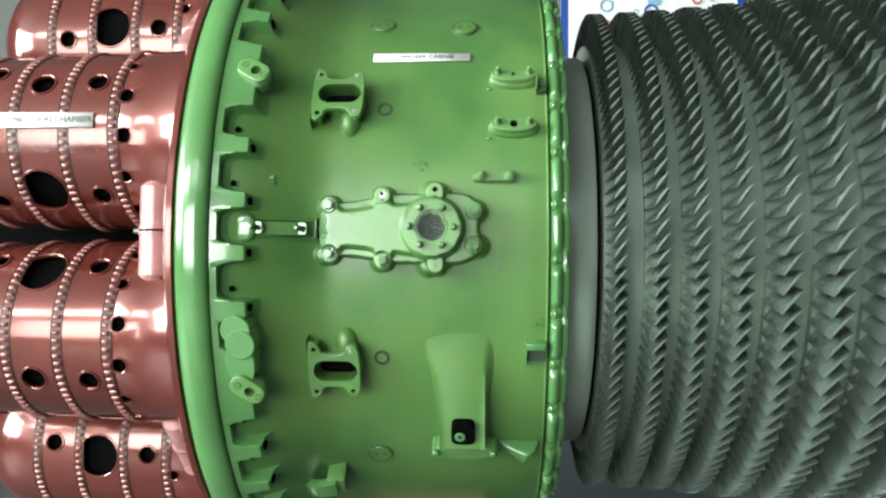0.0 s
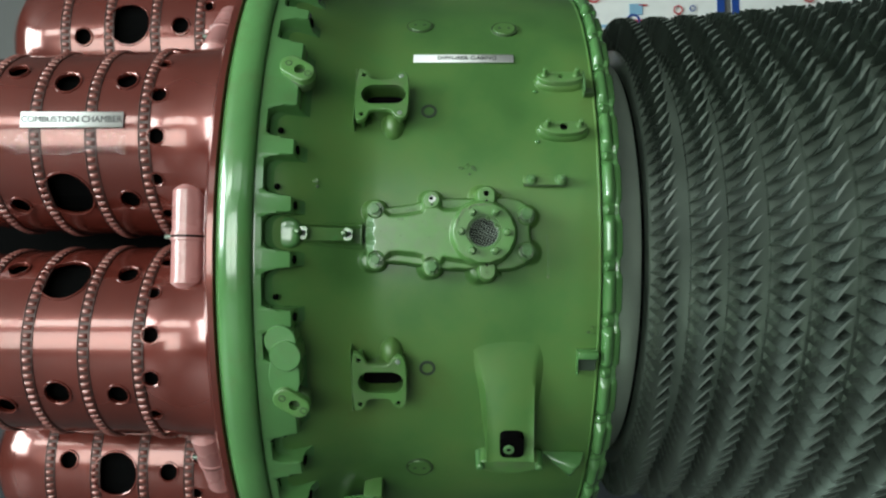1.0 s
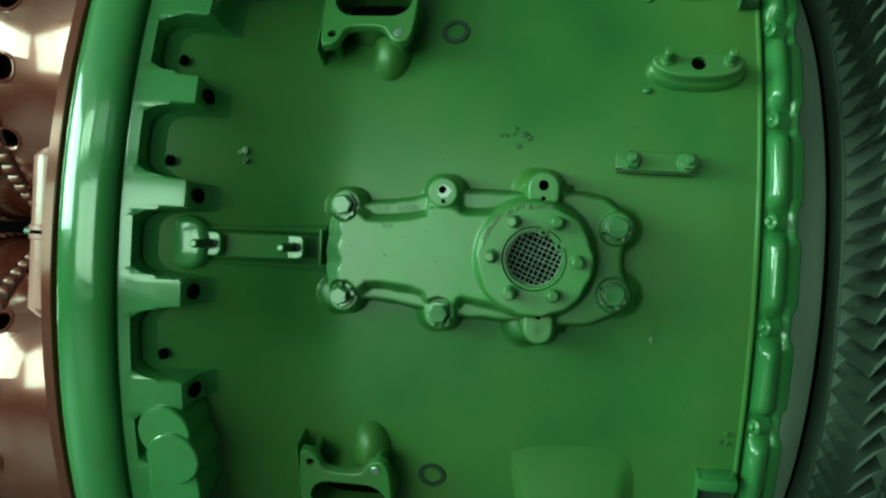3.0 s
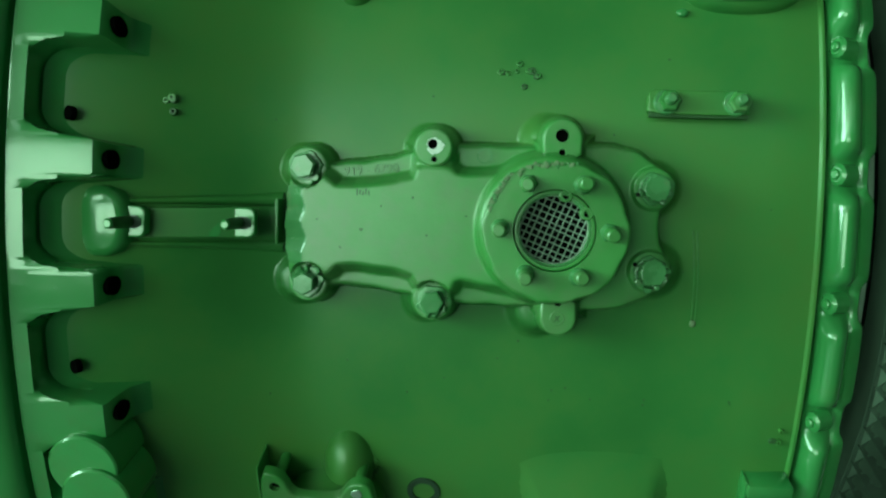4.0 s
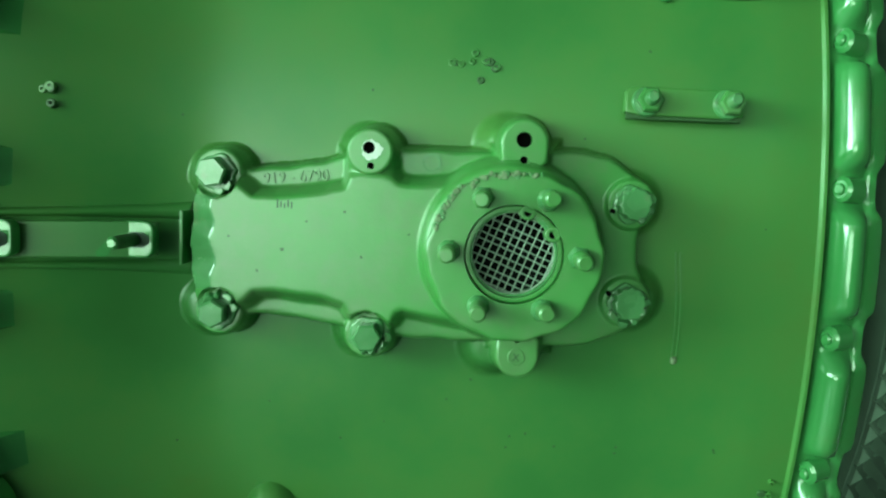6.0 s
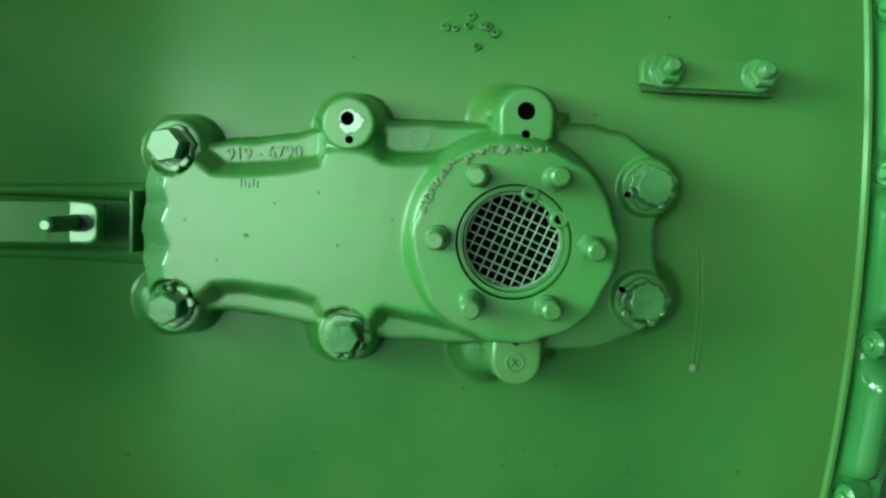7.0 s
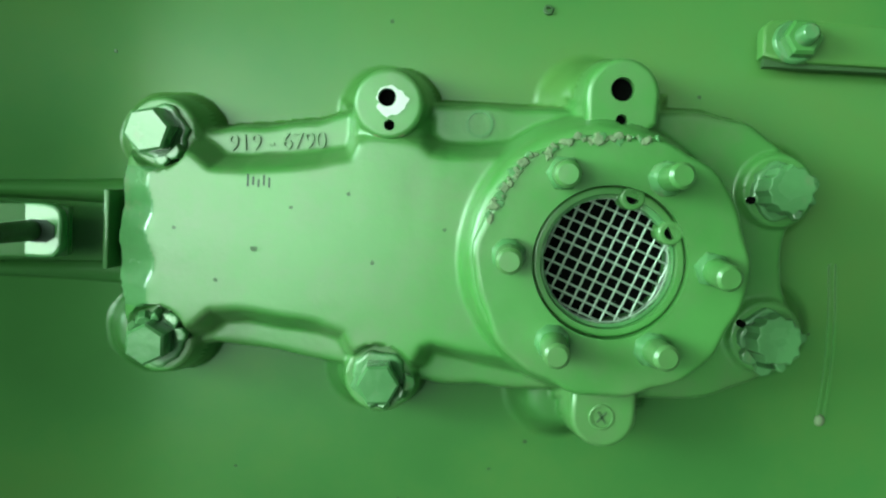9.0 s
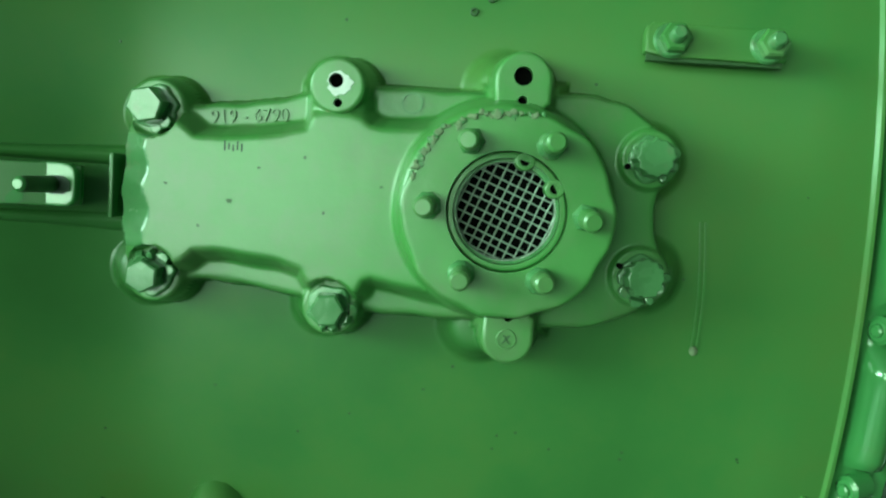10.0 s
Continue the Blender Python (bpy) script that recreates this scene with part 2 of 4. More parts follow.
    obj("rail", box(bmesh.new(), X0 - 0.095, X0 - 0.045, WY0 + 0.05, WY1 - 0.05, z, z + 0.05), WHITE, w, smooth=0)
area("window_light", look((X0 - 0.12, (WY0 + WY1) / 2, (WZ0 + WZ1) / 2), (5, (WY0 + WY1) / 2, (WZ0 + WZ1) / 2)), WY1 - WY0 - 0.06, WZ1 - WZ0 - 0.06, POWER[4], (0.88, 1.0, 1.02))

# wall posters behind the engine
def poster(x, z, w, h, seed):
    rnd = random.Random(seed)
    p = empty("wall_poster", "white wall poster with blue border and engine drawing", "poster", "posters on the back wall")
    y = Y1 - 0.012
    obj("sheet", box(bmesh.new(), x, x + w, y, y + 0.012, z, z + h), PAPER, p, smooth=0)
    for xa in (x, x + w - 0.04):
        obj("border", box(bmesh.new(), xa, xa + 0.04, y - 0.004, y, z, z + h), BLUE, p, "blue border strip", smooth=0)
    inks = ((BLUE, "blue linework"), (REDP, "red shape"), (CYANP, "pale blue shape"))
    for k in range(70):
        cx, cz = x + 0.14 + rnd.random() * (w - 0.28), z + 0.9 + rnd.random() * (h - 1.0)
        r = 0.010 + 0.030 * rnd.random()
        mt, lab = rnd.choice(inks)
        if k % 2:
            m = Matrix.Translation((cx, y - 0.0045 - 0.0002 * k, cz)) @ pose(0, 0, 0, 90)
            obj("printed_ring", plate(bmesh.new(), circle(0, 0, r, 18), 0, 0.004, [circle(0, 0, r * 0.72, 18)], 0, m), mt, p, lab, smooth=0)
        else:
            sx, sz = 0.02 + 0.12 * rnd.random(), 0.005 + 0.07 * rnd.random() ** 3
            obj("printed_block", box(bmesh.new(), cx, min(cx + sx, x + w - 0.05), y - 0.003 - 0.0002 * k, y - 0.001, cz, cz + sz), mt, p, lab, smooth=0)


for k in (1, 2, 3, 4, 5):
    poster(-2.64 + 1.02 * k, 1.30, 0.98, 1.80, k)

# ---- compressor rotor ----
rotor = empty("compressor_rotor", "grey steel axial compressor rotor with rows of blades", "compressor rotor")
bm = lathe(bmesh.new(), [(0.10, 0.05), (0.10, 0.352), (0.150, 0.352), (0.205, 0.350), (0.211, 0.346), (0.211, 0.05)])
obj("spacer_drum", bm, DRUM, rotor, "smooth grey steel drum")
bm = lathe(bmesh.new(), [(0.2112, 0.05), (0.2112, 0.340), (0.2165, 0.340), (0.2165, 0.05)])
obj("seal_ring", bm, DARK, rotor, "dark recessed seal groove")
EDGE = [0.245, 0.300, 0.352, 0.408, 0.468, 0.533, 0.600, 0.670, 0.742, 0.816]
TIPS = [0.424, 0.426, 0.429, 0.433, 0.438, 0.444, 0.450, 0.457, 0.464, 0.470]
COUNT = [138, 130, 122, 114, 106, 98, 91, 85, 79, 73]
AXIAL = [0.0245, 0.0258, 0.0270, 0.0285, 0.0320, 0.0360, 0.0390, 0.0420, 0.0450, 0.0480]


def blade_mesh(i):
    """One blade at the top of its stage, pointing outwards from the axis along local z."""
    ax = AXIAL[i]
    hub, tip = TIPS[i] - 0.056, TIPS[i]
    bm = bmesh.new()
    rows = []
    for f in (0.0, 0.5, 1.0):
        st = radians(27 + 25 * f)
        c = ax / math.cos(radians(45)) * (1.0 - 0.06 * f)
        th = c * (0.085 - 0.022 * f)
        z = hub + (tip - hub) * f
        row = []
        for u, s in ((-0.5, 0.0), (-0.2, 1.0), (0.2, 0.8), (0.5, 0.0), (0.2, -0.35), (-0.2, -0.5)):
            px, py = u * c, s * th + (0.25 - u * u) * c * 0.16
            row.append(bm.verts.new((px * math.cos(st) - py * math.sin(st), px * math.sin(st) + py * math.cos(st), z)))
        rows.append(row)
    for a, b in zip(rows, rows[1:]):
        for k in range(6):
            bm.faces.new((a[k], a[(k + 1) % 6], b[(k + 1) % 6], b[k]))
    bm.faces.new(rows[-1])
    bmesh.ops.recalc_face_normals(bm, faces=bm.faces)
    me = bpy.data.meshes.new("blade")
    bm.to_mesh(me)
    bm.free()
    me.materials.append(BLADE)
    me.materials.append(BRIGHT)
    # Polished tip face: brighter steel also paints in its edge glint.
    me.polygons[len(me.polygons) - 1].material_index = 1
    me.polygons.foreach_set("use_smooth", [True] * len(me.polygons))
    me.set_sharp_from_angle(angle=radians(50))
    return me


rest_v, rest_f, rest_m = [], [], []
singles = 0
for i, xe in enumerate(EDGE):
    ax = AXIAL[i]
    xm = xe - ax / 2
    x0 = 0.217 if i == 0 else max(xe - ax - 0.002, EDGE[i - 1] + 0.001)
    x1 = max(EDGE[i + 1] - AXIAL[i + 1] - 0.002, xe + 0.001) if i + 1 < len(EDGE) else xe + 0.004
    hub = TIPS[i] - 0.054
    bm = lathe(bmesh.new(), [(x0, 0.10), (x0, hub - 0.004), (x0 + 0.0008, hub - 0.004), (x0 + 0.0012, hub), (x1 - 0.0004, hub), (x1, hub - 0.002), (x1, 0.10)], seg=144)
    disc = obj("stage_disc", bm, STEEL, rotor)
    me = blade_mesh(i)
    n = COUNT[i]
    for k in range(n):
        a = 360.0 * k / n + 1.3 * i
        a = (a + 180) % 360 - 180
        m = on(xm, a, 0.0)
        if i < 6 and -62 < a < 66:
            b = new("blade", me)
            b.parent = disc
            b.matrix_world = m
            singles += 1
        else:
            base = len(rest_v)
            rest_v += [m @ v.co for v in me.vertices]
            rest_f += [[base + j for j in p.vertices] for p in me.polygons]
            rest_m += [p.material_index for p in me.polygons]
me = bpy.data.meshes.new("blade_remainder")
me.from_pydata(rest_v, [], rest_f)
me.materials.append(BLADE)
me.materials.append(BRIGHT)
me.polygons.foreach_set("material_index", rest_m)
tagged(obj_of("blade_remainder", me, rotor, "rest of the grey steel blades", smooth=50), kind="stuff")

# ---- combustion chambers ----
RC, CR = 0.365, 0.130


def can_shell(mirror):
    """The flame tube round local axis x, radial direction towards -y, with its holes cut through."""
    s = -1 if mirror else 1
    prof = [(-0.775, 0.05), (-0.765, 0.085), (-0.745, 0.108), (-0.715, 0.119), (-0.69, 0.122), (-0.662, 0.123), (-0.660, 0.1255), (-0.592, 0.1265), (-0.590, 0.1285), (-0.519, 0.1295),
            (-0.517, 0.131), (-0.449, 0.132), (-0.447, 0.1335), (-0.405, 0.135), (-0.375, 0.139), (-0.352, 0.147)]
    bm = lathe(bmesh.new(), prof + [(x, r - 0.004) for x, r in prof[::-1]] + prof[:1], seg=96, yc=0, zc=0)
    bmesh.ops.remove_doubles(bm, verts=bm.verts, dist=1e-5)
    me = bpy.data.meshes.new("flame_tube")
    bmesh.ops.recalc_face_normals(bm, faces=bm.faces)
    bm.to_mesh(me)
    bm.free()
    holes = []
    for a in (6, 146):
        holes.append((-0.557, a, 0.0165))
    for a in (-64, 76, 216):
        holes.append((-0.560, a, 0.033))
    for a in (6, 76, 146, 216, -66):
        holes.append((-0.478, a, 0.0135))
    for k in range(4):
        holes.append((-0.632, 17 + 90 * k, 0.013))
    for k in range(15):
        holes.append((-0.432 - (0.004 if k % 2 else 0), -4.5 + 24 * k, 0.0105 if k % 2 == 0 else 0.0085))
    cut = bmesh.new()
    done = []
    for x, a, r in holes:
        a = ((a * s + 180) % 360) - 180
        if any(abs(x - q[0]) < r and abs((a - q[1] + 180) % 360 - 180) < 8 for q in done):
            continue
        done.append((x, a, r))
        t = radians(a)
        m = Matrix(((1, 0, 0, x), (0, math.sin(t), -math.cos(t), 0), (0, math.cos(t), math.sin(t), 0), (0, 0, 0, 1)))
        rod(cut, r, r, 0.09, 0.16, m, n=20)
    bmesh.ops.recalc_face_normals(cut, faces=cut.faces)
    cme = bpy.data.meshes.new("cut")
    cut.to_mesh(cme)
    cut.free()
    a_ob, c_ob = new("flame_tube", me), new("cut", cme)
    mod = a_ob.modifiers.new("b", "BOOLEAN")
    mod.operation, mod.object, mod.solver = "DIFFERENCE", c_ob, "MANIFOLD"
    bpy.context.view_layer.update()
    out = bpy.data.meshes.new_from_object(a_ob.evaluated_get(bpy.context.evaluated_depsgraph_get()))
    bpy.data.objects.remove(a_ob)
    bpy.data.objects.remove(c_ob)
    out.materials.clear()
    out.materials.append(RED)
    out.polygons.foreach_set("use_smooth", [True] * len(out.polygons))
    out.set_sharp_from_angle(angle=radians(35))
    rims = []
    for x, a, r in done:
        t = radians(a)
        m = Matrix(((1, 0, 0, x), (0, math.sin(t), -math.cos(t), 0), (0, math.cos(t), math.sin(t), 0), (0, 0, 0, 1)))
        R0 = 0.1285 + (x + 0.59) * 0.035
        n = 20
        bm = bmesh.new()
        rows = []
        for rr, h in ((r + 0.0025, -0.001), (r + 0.0018, 0.0012), (r + 0.0004, 0.0013), (r - 0.0008, 0.0003), (r - 0.001, -0.004)):
            row = []
            for j in range(n):
                px, py = rr * math.cos(2 * math.pi * j / n), rr * math.sin(2 * math.pi * j / n)
                row.append(bm.verts.new(m @ Vector((px, py, math.sqrt(R0 * R0 - py * py) + h))))
            rows.append(row)
        for u, v in zip(rows, rows[1:]):
            for j in range(n):
                bm.faces.new((u[j], u[(j + 1) % n], v[(j + 1) % n], v[j]))
        bmesh.ops.recalc_face_normals(bm, faces=bm.faces)
        rme = bpy.data.meshes.new("hole_rim")
        bm.to_mesh(rme)
        bm.free()
        rme.materials.append(RED)
        rims.append(rme)
    return out, rims


def band_mesh(x, r):
    """A dark recessed strip between two fine beads, and the raised squares that stand on it."""
    bm = bmesh.new()
    lathe(bm, [(x - 0.0080, r - 0.001), (x - 0.0076, r + 0.0012), (x - 0.0066, r + 0.0012), (x - 0.0062, r + 0.0005), (x + 0.0062, r + 0.0005), (x + 0.0066, r + 0.0012), (x + 0.0076, r + 0.0012), (x + 0.0080, r - 0.001)], seg=96, yc=0, zc=0)
    bmesh.ops.recalc_face_normals(bm, faces=bm.faces)
    strip = bpy.data.meshes.new("corrugated_band")
    bm.to_mesh(strip)
    bm.free()
    strip.materials.append(BAND)
    n = 78
    bm = bmesh.new()
    for k in range(n):
        t = 2 * math.pi * k / n
        m = Matrix(((1, 0, 0, x), (0, math.sin(t), -math.cos(t), 0), (0, math.cos(t), math.sin(t), 0), (0, 0, 0, 1)))
        h = math.pi * r / n
        low = [bm.verts.new(m @ Vector((sx * 0.0052, sy * h * 0.66, r))) for sx, sy in ((-1, -1), (1, -1), (1, 1), (-1, 1))]
        top = [bm.verts.new(m @ Vector((sx * 0.0040, sy * h * 0.40, r + 0.0030))) for sx, sy in ((-1, -1), (1, -1), (1, 1), (-1, 1))]
        bm.faces.new(top)
        for j in range(4):
            bm.faces.new((low[j], low[(j + 1) % 4], top[(j + 1) % 4], top[j]))
    bmesh.ops.recalc_face_normals(bm, faces=bm.faces)
    beads = bpy.data.meshes.new("beaded_strip")
    bm.to_mesh(beads)
    bm.free()
    beads.materials.append(BEAD)
    return strip, beads


BEAD = mat("worn_red_bead", (0.21, 0.068, 0.055), 0.34, metal=0.2, vary=0.25, scale=90, coat=0.3)
BAND = mat("corrugated_red", (0.06, 0.018, 0.014), 0.45, metal=0.2, vary=0.3, scale=60, dirt=(0.03, 0.015, 0.012), dirt_at=(0.42, 0.6), dirt_scale=150)
SHELLS = [can_shell(False), can_shell(True)]
BANDS = [band_mesh(x, r) for x, r in ((-0.448, 0.1335), (-0.518, 0.131), (-0.591, 0.1285), (-0.661, 0.1255))]
# Black core close under the shell, the holes' shade given as colour.
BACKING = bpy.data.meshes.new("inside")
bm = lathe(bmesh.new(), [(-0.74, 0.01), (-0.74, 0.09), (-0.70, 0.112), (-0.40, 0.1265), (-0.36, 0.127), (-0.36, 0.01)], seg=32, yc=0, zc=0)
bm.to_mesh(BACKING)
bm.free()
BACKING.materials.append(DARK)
for k in range(8):
    th = 22.5 + 45 * k
    th = (th + 180) % 360 - 180
    a = radians(th)
    can = empty("combustion_chamber", "glossy red perforated flame tube with corrugated bands", "combustion chamber", "flame tubes round the engine")
    m = Matrix(((1, 0, 0, 0), (0, math.cos(a), math.sin(a), YA - RC * math.cos(a)), (0, -math.sin(a), math.cos(a), ZC + RC * math.sin(a)), (0, 0, 0, 1)))
    shell, rims = SHELLS[0 if th > 0 else 1]
    obj_of("flame_tube", shell, can, m=m, smooth=0)
    for rm in rims:
        obj_of("hole_rim", rm, can, m=m, smooth=40)
    for b in BANDS:
        strip = obj_of("corrugated_band", b[0], can, "dark strip round the tube", m=m, smooth=40)
        tagged(obj_of("beaded_strip", b[1], strip, "row of worn pinkish squares", smooth=70), kind="stuff")
    obj_of("shade_core", BACKING, can, "black core painting the shade in the holes", m=m, smooth=0)

# ---- added black tube that paints the shade between the flame tubes ----
tagged(obj("gap_shade_tube", lathe(bmesh.new(), [(-0.95, 0.02), (-0.95, 0.235), (-0.34, 0.235), (-0.34, 0.02)], seg=96), DARK), "added black tube painting the shade between the flame tubes", "casing tube")

# ---- red rear plate and cross-fire tubes ----
bm = lathe(bmesh.new(), [(-0.352, 0.20), (-0.352, 0.505), (-0.349, 0.528), (-0.343, 0.536), (-0.336, 0.536), (-0.334, 0.53), (-0.334, 0.20), (-0.352, 0.20)])
tagged(obj("red_end_plate", bm, RED), "red lacquered ring plate joining the flame tubes", "ring plate")
for k in range(8):
    th = 45.0 * k
    tube = empty("cross_fire_tube", "worn pink cross-fire tube with joint flange", "connector tube", "cross-fire tubes between the flame tubes")
    m = on(-0.398, th, 0.438) @ pose(0, 0, 0, -90)
    for s in (1, -1):
        ms = m @ pose(0, 0, 0, 0 if s > 0 else 180)
        obj("tube", rod(bmesh.new(), 0.0215, 0.0215, 0.006, 0.070, ms, n=32, bevel=0.010), PINK, tube)
        obj("joint_flange", rod(bmesh.new(), 0.0230, 0.0230, 0.0015, 0.006, ms, n=32, bevel=0.001), PINK, tube)
    obj("gasket", rod(bmesh.new(), 0.0222, 0.0222, -0.0014, 0.0014, m, n=32), DARK, tube, "dark joint gasket")
    obj("bolt", rod(bmesh.new(), 0.003, 0.003, 0.018, 0.031, m @ pose(0, 0, 0, 0, -90, 0), n=12), STEEL, tube, "small steel bolt")

# ---- diffuser casing ----
casing = empty("diffuser_casing", "green painted cast diffuser casing with scalloped flanges", "engine casing")


def r_shell(x):
    """Radius of the casing's skin."""
    t = min(1.0, max(0.0, (-0.150 - x) / 0.14))
    return 0.459 + 0.057 * t * t * (3 - 2 * t) - 0.012 * (x + 0.05)


prof = [(-0.30, 0.40)] + [(x, r_shell(x)) for x in [-0.30 + 0.0106 * k for k in range(40)]] + [(0.126, 0.4556), (0.1310, 0.4552), (0.1322, 0.4568), (0.1336, 0.4568), (0.1346, 0.4550), (0.1358, 0.4480), (0.152, 0.447), (0.152, 0.352)]
obj("shell", lathe(bmesh.new(), prof, seg=256), GREEN, casing)

# rear ring: rolled bead and groove
prof = [(-0.334, 0.44), (-0.334, 0.530), (-0.331, 0.536)]
for k in range(0, 13):
    t = math.pi * k / 12
    prof.append((-0.309 - 0.020 * math.cos(t), 0.538 + 0.009 * math.sin(t)))
prof += [(-0.2890, 0.5370), (-0.2885, 0.5335), (-0.2872, 0.5335), (-0.2868, 0.5360), (-0.286, 0.5360), (-0.286, 0.44)]
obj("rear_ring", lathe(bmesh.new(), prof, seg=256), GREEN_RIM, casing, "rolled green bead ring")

# the land with its fingers and pockets, one eighth after another
SOLID = [(c - w, c + w) for c, w in ((3.6, 0.95), (11.25, 1.0), (22.5, 5.2), (33.75, 1.0), (41.4, 0.95))]


def land_edge(ang):
    """How far the land reaches forwards: fingers to -0.2445, pockets back to -0.280, round corners."""
    a = ang % 45.0
    d = min(max(lo - a, a - hi) for lo, hi in SOLID)
    if d <= 0:
        return -0.2445
    if d < 0.32:
        return -0.2445 - 0.0195 * d / 0.32
    g = min(1.0, (d - 0.32) / 1.6)
    return -0.264 - 0.016 * math.sqrt(1 - (1 - g) ** 2)


bm = bmesh.new()
n = 2880
rows = []
for k in range(n):
    ang = 360.0 * k / n
    xe = land_edge(ang)
    low = r_shell(xe) - 0.004
    a = radians(ang)
    pts = [(-0.2862, 0.5358), (-0.279, 0.5350), (min(-0.262, xe - 0.0018), 0.5332), (xe - 0.0015, 0.5300), (xe, 0.5275), (xe + 0.0008, 0.517 + 0.3 * (low - 0.505)), (xe + 0.0022, low + 0.0085), (xe + 0.0045, low + 0.0050), (xe + 0.0085, r_shell(xe + 0.0085) + 0.0006), (xe + 0.013, r_shell(xe + 0.013) - 0.002)]
    rows.append([bm.verts.new((x, YA - r * math.cos(a), ZC + r * math.sin(a))) for x, r in pts])
for k in range(n):
    u, v = rows[k], rows[(k + 1) % n]
    for i in range(len(u) - 1):
        bm.faces.new((u[i], u[i + 1], v[i + 1], v[i]))
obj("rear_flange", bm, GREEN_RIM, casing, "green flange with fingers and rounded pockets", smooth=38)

# bolt holes in the finger ends and in the pockets, their shade drawn as black discs
HOLE = bpy.data.meshes.new("bolt_hole")
bm = bmesh.new()
rod(bm, 0.0062, 0.0062, -0.002, 0.0012, n=18)
bmesh.ops.recalc_face_normals(bm, faces=bm.faces)
bm.to_mesh(HOLE)
bm.free()
HOLE.materials.append(DARK)
for ang in [a + 45 * k for k in (-2, -1, 0, 1) for a in (3.6, 11.25, 33.75, 41.4)]:
    if -62 < ang < 62:
        obj_of("bolt_hole", HOLE, casing, "dark bolt hole", on(-0.2430, ang, 0.5170) @ pose(0, 0, 0, 0, 90, 0) @ Matrix.Diagonal((1.15, 0.8, 1, 1)))
for ang in (6.2, -8.6, 14.2, -29.0, 36.0, -36.5):
    r = r_shell(-0.266) + 0.0030
    obj_of("pocket_hole", HOLE, casing, "dark drilled hole", on(-0.266, ang, r) @ pose(0, 0, 0, 0, -30, 0) @ Matrix.Diagonal((0.6, 0.6, 1, 1)))

# front flange: barrel-shaped lands between bolt notches
NB = 40
bm = bmesh.new()
rows = []
n = NB * 16
for k in range(n):
    ph = (k / 16.0 + 0.5) % 1.0                # 0 at a bolt
    d = min(ph, 1 - ph) * 2                    # 0 at the bolt, 1 between bolts
    s = min(1.0, max(0.0, (d - 0.20) / 0.22))
    s = s * s * (3 - 2 * s)
    a = radians(360.0 * k / n)
    xr = 0.1590 + 0.0025 * s
    pts = [(0.1365, 0.440), (0.1365, 0.4490 + 0.004 * s), (0.1376, 0.4520 + 0.0070 * s), (0.1400, 0.4535 + 0.0110 * s), (0.1445, 0.4540 + 0.0125 * s), (0.1490, 0.4535 + 0.0110 * s), (0.1520, 0.4525 + 0.0065 * s), (0.1532, 0.4525 + 0.0030 * s), (0.1545, 0.4535 + 0.0035 * s), (xr - 0.0012, 0.4535 + 0.0030 * s), (xr, 0.4520 + 0.0030 * s), (xr + 0.0005, 0.35)]
    rows.append([bm.verts.new((x, YA - r * math.cos(a), ZC + r * math.sin(a))) for x, r in pts])
for k in range(n):
    u, v = rows[k], rows[(k + 1) % n]
    for i in range(len(u) - 1):
        bm.faces.new((u[i], u[i + 1], v[i + 1], v[i]))
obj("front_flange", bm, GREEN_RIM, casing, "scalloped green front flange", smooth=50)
NUT = bpy.data.meshes.new("flange_nut")
bm = bmesh.new()
rod(bm, 0.0068, 0.0062, -0.008, 0.006, n=12, bevel=0.0018)
rod(bm, 0.0030, 0.0028, 0.006, 0.0085, n=10, bevel=0.0008)
bmesh.ops.recalc_face_normals(bm, faces=bm.faces)
bm.to_mesh(NUT)
bm.free()
NUT.materials.append(GREEN_RIM)
for k in range(NB):
    ang = (360.0 * (k + 0.5) / NB + 180) % 360 - 180
    if abs(ang) < 70:
        obj_of("flange_nut", NUT, casing, "green painted flange nut", on(0.1430, ang, 0.4560) @ pose(0, 0, 0, 0, -60, 0) @ Matrix.Diagonal((0.9, 1, 0.8, 1)), smooth=35)

# ---- inspection cover in the middle of the casing ----
cover = empty("inspection_cover", "green cast cover plate bolted onto the casing", "cover plate")
M0 = on(0, 0, 0)          # local: x along the axis, y upwards, z = radius
CX, CY = -0.0160, 0.0026   # centre of the round vent
BOLTS = ((-0.1505, 0.0322, 0.2), (-0.1495, -0.0312, 0.5), (-0.0798, -0.0392, 0.05), (0.0372, 0.0252, 0.35), (0.0372, -0.0192, 0.25))
LUGS = ((-0.0805, 0.0440, 0.0104, 0.4868), (-0.0125, 0.0502, 0.0106, 0.4862), (-0.0113, -0.0450, 0.0098, 0.4855))
LUG_HOLES = (((-0.0005, 0.0018, 0.0027), (0.0005, -0.0062, 0.0016)), ((-0.0003, 0.0016, 0.0035), (0.0, -0.0072, 0.0017)), ((-0.0004, 0.0078, 0.0016),))
PLATE = [(-0.158, 0.0340), (-0.146, 0.0395), (-0.139, 0.0340), (-0.131, 0.0350), (-0.108, 0.0380), (-0.096, 0.0415), (-0.066, 0.0465), (-0.031, 0.0460), (0.000, 0.0480), (0.023, 0.0470), (0.032, 0.0430), (0.041, 0.0370),
         (0.047, 0.0290), (0.0465, 0.0200), (0.0420, 0.0140), (0.0415, -0.0030), (0.0460, -0.0110), (0.0475, -0.0210), (0.042, -0.0300), (0.031, -0.0370), (0.022, -0.0400), (0.009, -0.0420), (-0.027, -0.0410),
         (-0.067, -0.0412), (-0.099, -0.0360), (-0.134, -0.0315), (-0.142, -0.0375), (-0.152, -0.0390), (-0.160, -0.0320), (-0.163, -0.0120), (-0.164, 0.0050), (-0.162, 0.0200)]
